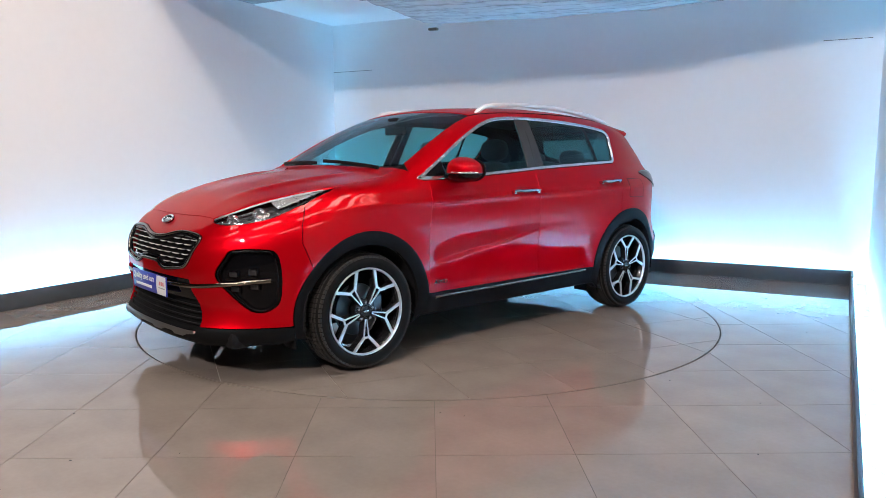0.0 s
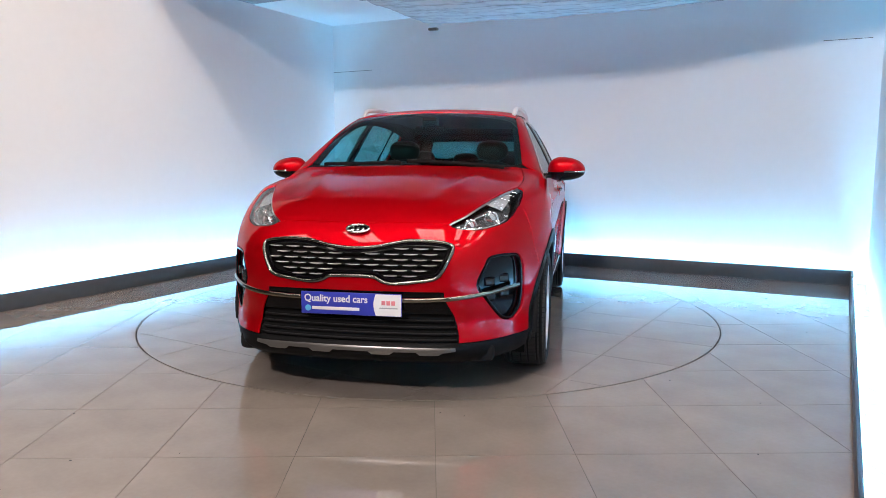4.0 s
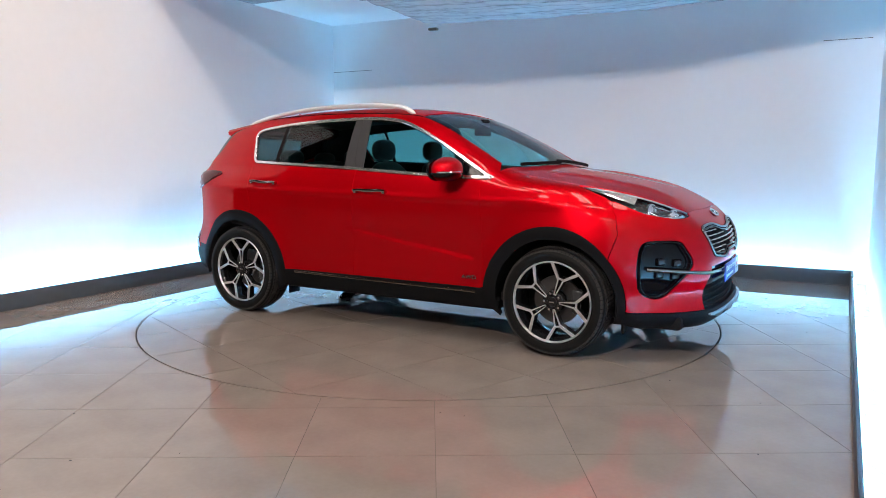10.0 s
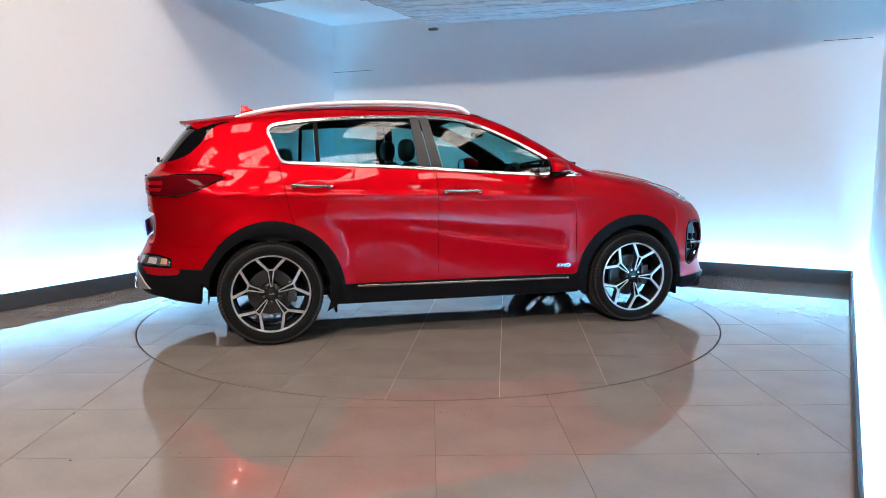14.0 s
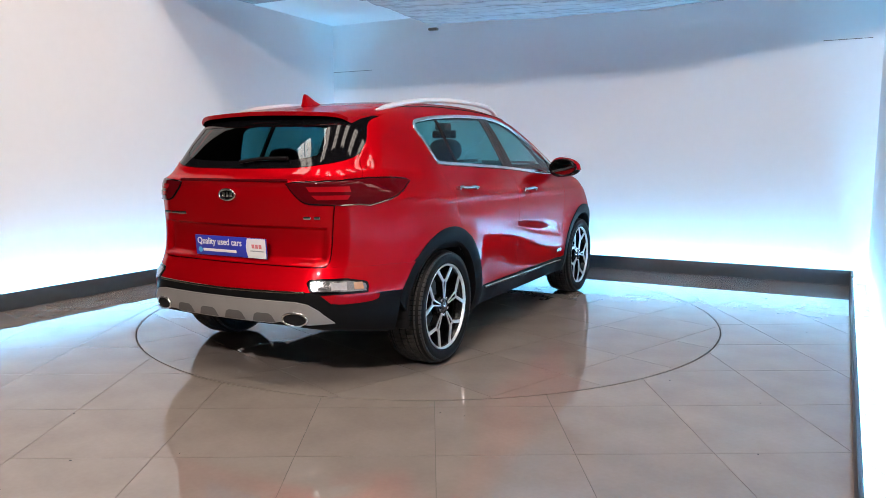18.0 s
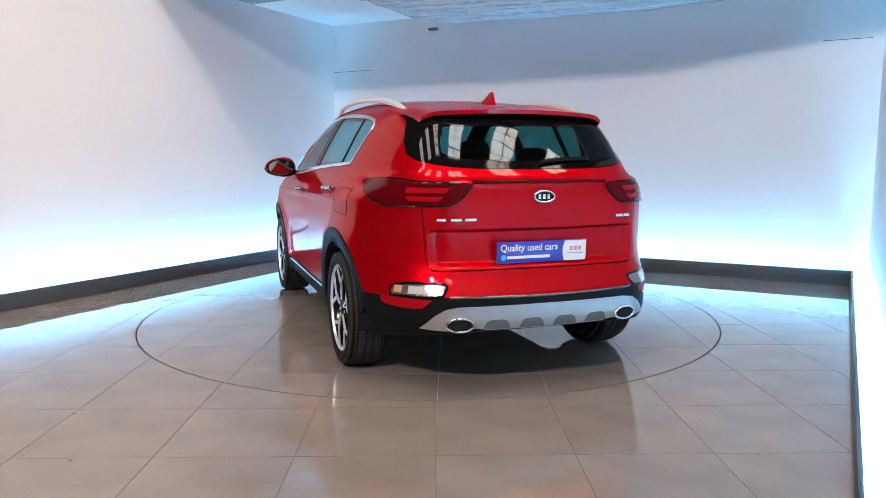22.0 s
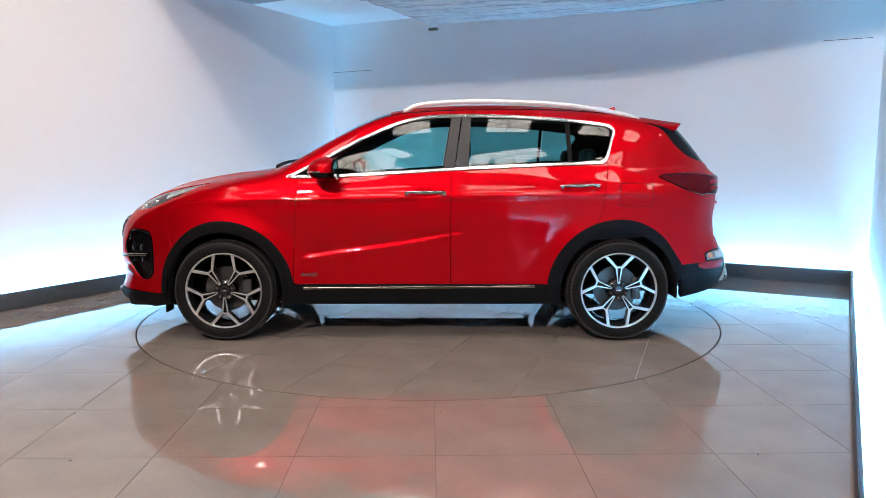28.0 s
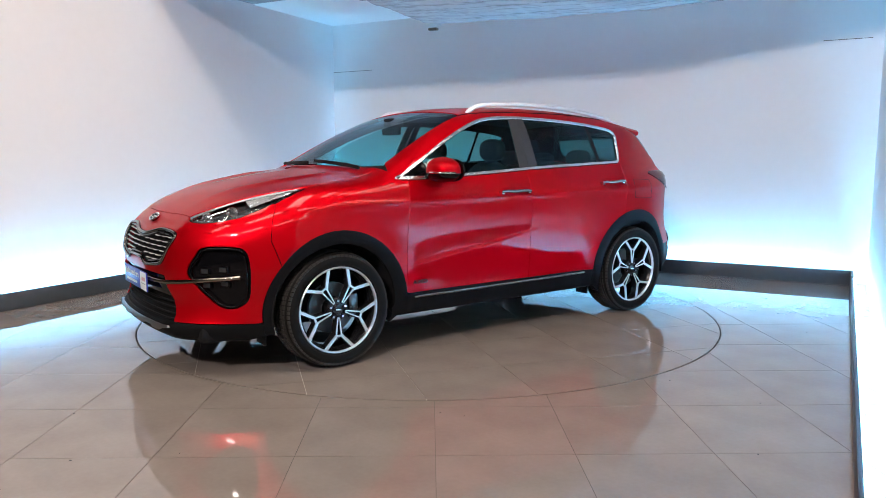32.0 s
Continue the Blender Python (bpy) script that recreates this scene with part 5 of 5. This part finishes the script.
# ---- underside and wheel housings ----
for wx in (AXLE, -AXLE):
    for m in (1, -1):
        bm = bmesh.new()
        n = 28
        r0 = [bm.verts.new((wx + 0.402 * math.cos(radians(-8 + 196 * k / n)), m * 0.60, WHEEL_Z + 0.402 * math.sin(radians(-8 + 196 * k / n)))) for k in range(n + 1)]
        r1 = [bm.verts.new((wx + 0.402 * math.cos(radians(-8 + 196 * k / n)), m * 0.895, WHEEL_Z + 0.402 * math.sin(radians(-8 + 196 * k / n)))) for k in range(n + 1)]
        for k in range(n):
            bm.faces.new((r0[k], r0[k + 1], r1[k + 1], r1[k]))
        bm.faces.new(r0)
        part("wheel_housing", bm, DARK, car)
    part("axle_beam", tube([(wx, -0.72, 0.30), (wx - 0.05, -0.3, 0.26), (wx - 0.05, 0.3, 0.26), (wx, 0.72, 0.30)], 0.045, 8), DARK, car)
part("floor_pan", box(-0.93, 0.93, -0.84, 0.84, 0.235, 0.30, 0.02), DARK, car)
part("engine_tray", box(0.92, 2.05, -0.58, 0.58, 0.205, 0.75, 0.05), DARK, car)
# Added box under the nose, to block bright floor showing through the gap.
part("under_nose_block", box(1.72, 2.08, -0.70, 0.70, 0.20, 0.30, 0.03), DARK, car)
part("boot_floor", box(-2.03, -0.92, -0.58, 0.58, 0.345, 0.70, 0.05), DARK, car)
for wx, back in ((1.76, 0), (-0.90, 0)):
    for m in (1, -1):
        part("mud_flap", box(wx - 0.008, wx + 0.008, m * 0.77 - 0.06, m * 0.77 + 0.06, 0.178, 0.28, 0.006), BLACK, car)
# ---- the cabin ----
panel("cabin_side", SCREEN_SIDE + ROOF_EDGE[1:] + tops_at([(-1.475, 0.575), (-1.49, 0.600)]) + D_UP[:18] + sides([(-1.88, 1.18), (-1.88, 0.70)])[:-1] + sides([(-1.0, 0.70), (0.95, 0.70)]) + sides([(0.95, 1.0), (0.95, 1.15)]), SIDE, DARK, car,
      holes=[sides_at(ring_in(dlo_line, 0.012))], mirror=True, inset=0.030, gap=0, lip=0, step=0.06)
panel("roof_lining", both(SCREEN_TOP[::-1]) + ROOF_EDGE[1:] + tops([(-1.45, 0.555), (-1.475, 0.0), (-1.45, -0.555)])[1:-1] + flip(ROOF_EDGE)[::-1][:-1], TOPV, plain("grey_headlining", (0.06, 0.06, 0.062), 0.9), car, inset=0.030, lip=0, gap=0.01, step=0.08)
part("dashboard", box(0.55, 1.02, -0.70, 0.70, 0.62, 1.075, 0.07, 4), plain("dash_plastic", (0.020, 0.021, 0.023), 0.6, grain=0.15, scale=150, bump=0.2), car, "dark grey dashboard")
part("parcel_shelf", box(-1.85, -1.28, -0.58, 0.58, 1.03, 1.05, 0.005), DARK, car)
part("cabin_floor", box(-1.3, 0.95, -0.80, 0.80, 0.30, 0.36, 0.01), DARK, car)
part("screen_mirror", box(0.36, 0.40, -0.11, 0.11, 1.405, 1.47, 0.012), GLOSS_BLACK, car, "black inside mirror")
part("sensor_pod", box(0.30, 0.42, -0.05, 0.05, 1.47, 1.53, 0.012), DARK, car)


def blob(cx, cy, cz, hx, hy, hz, power=3.2, lean=0.0):
    """A padded block with rounded corners."""
    bm = bmesh.new()
    bmesh.ops.create_cube(bm, size=2.0)
    bmesh.ops.subdivide_edges(bm, edges=bm.edges[:], cuts=5, use_grid_fill=True)
    for v in bm.verts:
        q = v.co
        n = (abs(q.x) ** power + abs(q.y) ** power + abs(q.z) ** power) ** (1 / power)
        q = q / n
        v.co = (cx + q.x * hx - lean * (q.z + 1) * hz, cy + q.y * hy, cz + q.z * hz)
    return soften(bm, 80)


def seat(x, y, w, rear=False):
    s = part("front_seat" if not rear else "rear_seat", blob(x, y, 0.60, 0.26, w, 0.09), SEAT, car, "black leather seat")
    part("backrest", blob(x - 0.22, y, 0.90, 0.085, w * 0.96, 0.31, 3.0, 0.25), SEAT, s)
    return s


def headrest(s, x, y, z, w=0.13, h=0.085):
    hr = part("headrest", blob(x, y, z, 0.055, w, h, 2.6), SEAT, s)
    for k in (-0.05, 0.05):
        part("headrest_post", tube([(x + 0.01, y + k, z - h - 0.07), (x, y + k, z - h + 0.02)], 0.006, 6), CHROME, s)


for y in (0.37, -0.37):
    s = seat(0.10, y, 0.25)
    headrest(s, -0.30, y, 1.295)
s = seat(-0.80, 0.0, 0.62, True)
for y in (0.42, 0.0, -0.42):
    headrest(s, -1.20, y, 1.235 if y else 1.215, 0.12, 0.07)
# steering wheel on the right-hand side
ring = []
for a in np.linspace(0, 2 * math.pi, 40, endpoint=False):
    v = Vector((0, 0.185 * math.cos(a), 0.185 * math.sin(a)))
    v.rotate(Euler((0, radians(24), 0)))
    ring.append((0.50 + v.x, -0.37 + v.y, 1.02 + v.z))
sw = part("steering_wheel", tube(ring, 0.017, 10, closed=True), SEAT, car, "black leather steering wheel")
part("wheel_boss", blob(0.505, -0.37, 1.01, 0.035, 0.085, 0.065), SEAT, sw)
part("wheel_spoke", tube([(0.50, -0.54, 1.02), (0.505, -0.37, 1.01), (0.50, -0.20, 1.02)], 0.016, 8), SEAT, sw)
# ---- the hall round the booth ----
HALL = plain("hall_wall", (0.06, 0.054, 0.05), 0.8, grain=0.1, scale=6)
ROOF = plain("hall_roof", (0.035, 0.033, 0.031), 0.8, grain=0.1, scale=6)
DAY = glow("daylight_panel", (1.0, 0.89, 0.80), 12.0)
structure("wall_hall_front", box(-15, 15, -14.2, -14, -0.02, 7.2), HALL, "plain dull hall wall behind the camera")
structure("wall_hall_back", box(-15, 15, 14, 14.2, -0.02, 7.2), HALL, "plain dull hall wall")
structure("wall_hall_left", box(-15.2, -15, -14.2, 14.2, -0.02, 7.2), HALL, "plain dull hall wall")
structure("wall_hall_right", box(15, 15.2, -14.2, 14.2, -0.02, 7.2), HALL, "plain dull hall wall")
structure("ceiling_hall", box(-15.2, 15.2, -14.2, 14.2, 7.2, 7.4), ROOF, "dark hall roof with daylight panels")
SKY_MESH = data_of("roof_light", box(-0.36, 0.36, -0.90, 0.90, -0.02, 0.0), DAY)
BAR_MESH = data_of("glazing_bar", box(-0.016, 0.016, -0.90, 0.90, -0.05, -0.02), ROOF)
BAR2_MESH = data_of("glazing_bar", box(-0.36, 0.36, -0.016, 0.016, -0.05, -0.02), ROOF)
for y, n, gap, turn in ((-2.9, 7, 1.85, 0), (-5.6, 5, 2.9, 90), (-9.6, 5, 2.9, 90)):
    for i in range(n):
        s = new("roof_light", SKY_MESH)
        tagged(s, "warm white daylight panel in the hall roof with glazing bars", "roof light", "roof lights of the hall")
        s.matrix_world = pose(1.2 + (i - (n - 1) / 2) * gap, y, 7.19, 0, 0, turn + (30 if turn else 0))
        b = new("glazing_bar", BAR_MESH)
        b.parent = s
        for k in (-0.54, -0.18, 0.18, 0.54):
            b = new("glazing_bar", BAR2_MESH)
            b.parent = s
            b.location = (0, k, 0)


# crumpled clear-silver sheeting under the booth's ceiling, in three lengths
def sheeting(a0, a1, b0):
    bm = bmesh.new()
    na, nb = int((a1 - a0) * 46), 60
    rows = []
    for i in range(na + 1):
        row = []
        for j in range(nb + 1):
            a, b = a0 + (a1 - a0) * i / na, b0 + (3.03 - b0) * j / nb
            sag = 0.05 + 0.10 * math.sin(math.pi * min(max((a + 1.75) / 4.9, 0), 1))
            fold = 0.030 * noise.noise((a * 1.1, b * 6.0, 3.1)) + 0.022 * abs(noise.noise((a * 2.6 + b * 1.5, b * 15.0, 1.7))) + 0.012 * abs(noise.noise((a * 9.0, b * 12.0, 7.7)))
            row.append(bm.verts.new(booth(a, b, HIGH - 0.03 - sag * (0.6 + 0.4 * j / nb) + fold)))
        rows.append(row)
    for i in range(na):
        for j in range(nb):
            bm.faces.new((rows[i][j], rows[i + 1][j], rows[i + 1][j + 1], rows[i][j + 1]))
    return soften(bm, 50)


FOIL = plain("silver_sheeting", (0.74, 0.77, 0.80), 0.16, 0.35, grain=0.05, scale=30)
cover = tagged(part("plastic_sheeting", sheeting(-1.75, 0.1, 1.52), FOIL), "crumpled silver plastic sheeting hung under the ceiling", "sheeting")
part("sheet_length", sheeting(0.06, 1.7, 1.54), FOIL, cover)
part("sheet_length", sheeting(1.66, 3.2, 1.52), FOIL, cover)

tagged(part("wall_joint", booth_box(A0 - GAP + 0.0, A0 - GAP + 0.62, B1 + GAP - 0.004, B1 + GAP - 0.001, 2.386, 2.390), GROUT), "fine dark joint in the painted back wall", "trim", kind="structure")
tagged(part("wall_joint", booth_box(2.72, 3.14, B1 + GAP - 0.004, B1 + GAP - 0.001, 2.372, 2.377), GROUT), "fine dark joint in the painted back wall", "trim", kind="structure")
tagged(part("fixing_clip", booth_box(-1.62, -1.50, 2.90, 2.96, 2.80, 2.83, 0.008), plain("brown_clip", (0.10, 0.06, 0.04), 0.6)), "small brown clip holding the plastic sheeting", "clip")


# grit and small marks on the floor
def specks():
    bm = bmesh.new()
    rng = random.Random(7)
    for _ in range(46):
        x, y = rng.uniform(-3.0, 3.0), rng.uniform(-3.6, 1.2)
        if abs(math.hypot(x, y) - R_DISC) < 0.03 or math.hypot(x, y) < R_DISC:
            continue
        r = rng.choice((0.004, 0.005, 0.006, 0.009))
        n = 6
        lo = [bm.verts.new((x + r * rng.uniform(0.6, 1.2) * math.cos(2 * math.pi * k / n), y + r * rng.uniform(0.6, 1.2) * math.sin(2 * math.pi * k / n), 0.0005)) for k in range(n)]
        c = bm.verts.new((x, y, 0.003))
        for k in range(n):
            bm.faces.new((lo[k], lo[(k + 1) % n], c))
    return bm


tagged(part("grit", specks(), SEAM), "scattered dark specks of grit on the tiles", "grit", kind="stuff")
# ---- floor tiles, last ----
lay_tiles("tile", floor, 0.02, 0.02, R_DISC + 0.006, False, in_booth, 0.0)
lay_tiles("tile", turntable, 0.0, -0.1, R_DISC - 0.007, True, lambda x, y: math.hypot(x, y) < R_DISC + 0.5, 0.0, -20.5)
part("disc", slab("disc", [((R_DISC - 0.008) * math.cos(k * math.pi / 48), (R_DISC - 0.008) * math.sin(k * math.pi / 48)) for k in range(96)], -0.05, -0.003, GROUT), DISC_GROUT, turntable)


# ---- what moves ----
HEADING = [(0.0, -138.8), (0.5, -137.8), (1.0, -135.6), (1.5, -131.3), (2.0, -125.9), (2.5, -120.2), (3.0, -114.4), (3.5, -108.4), (5.5, -84.4),
           (6.0, -78.4), (7.0, -66.6), (8.0, -54.9), (9.0, -43.0), (10.0, -31.3), (11.0, -19.7), (12.0, -8.2), (13.0, 3.2), (14.0, 14.4), (14.5, 20.0),
           (16.5, 43.1), (17.0, 49.1), (18.0, 61.0), (19.0, 72.9), (20.0, 84.8), (21.0, 96.8), (22.0, 108.8), (23.0, 120.6), (24.0, 132.4), (25.0, 144.0),
           (25.5, 149.8), (27.5, 173.2), (28.0, 179.1), (29.0, 190.5), (30.0, 201.8), (30.5, 207.1), (31.0, 211.5), (31.5, 214.2), (32.0, 215.4)]
CAR_X, CAR_Y = 0.0439, 0.0955


def motions():
    walk(turntable, [(t, pose(0, 0, 0, 0, 0, a)) for t, a in HEADING])
    walk(car, [(t, pose(0, 0, 0, 0, 0, a) @ pose(CAR_X, CAR_Y, 0)) for t, a in HEADING])


motions()
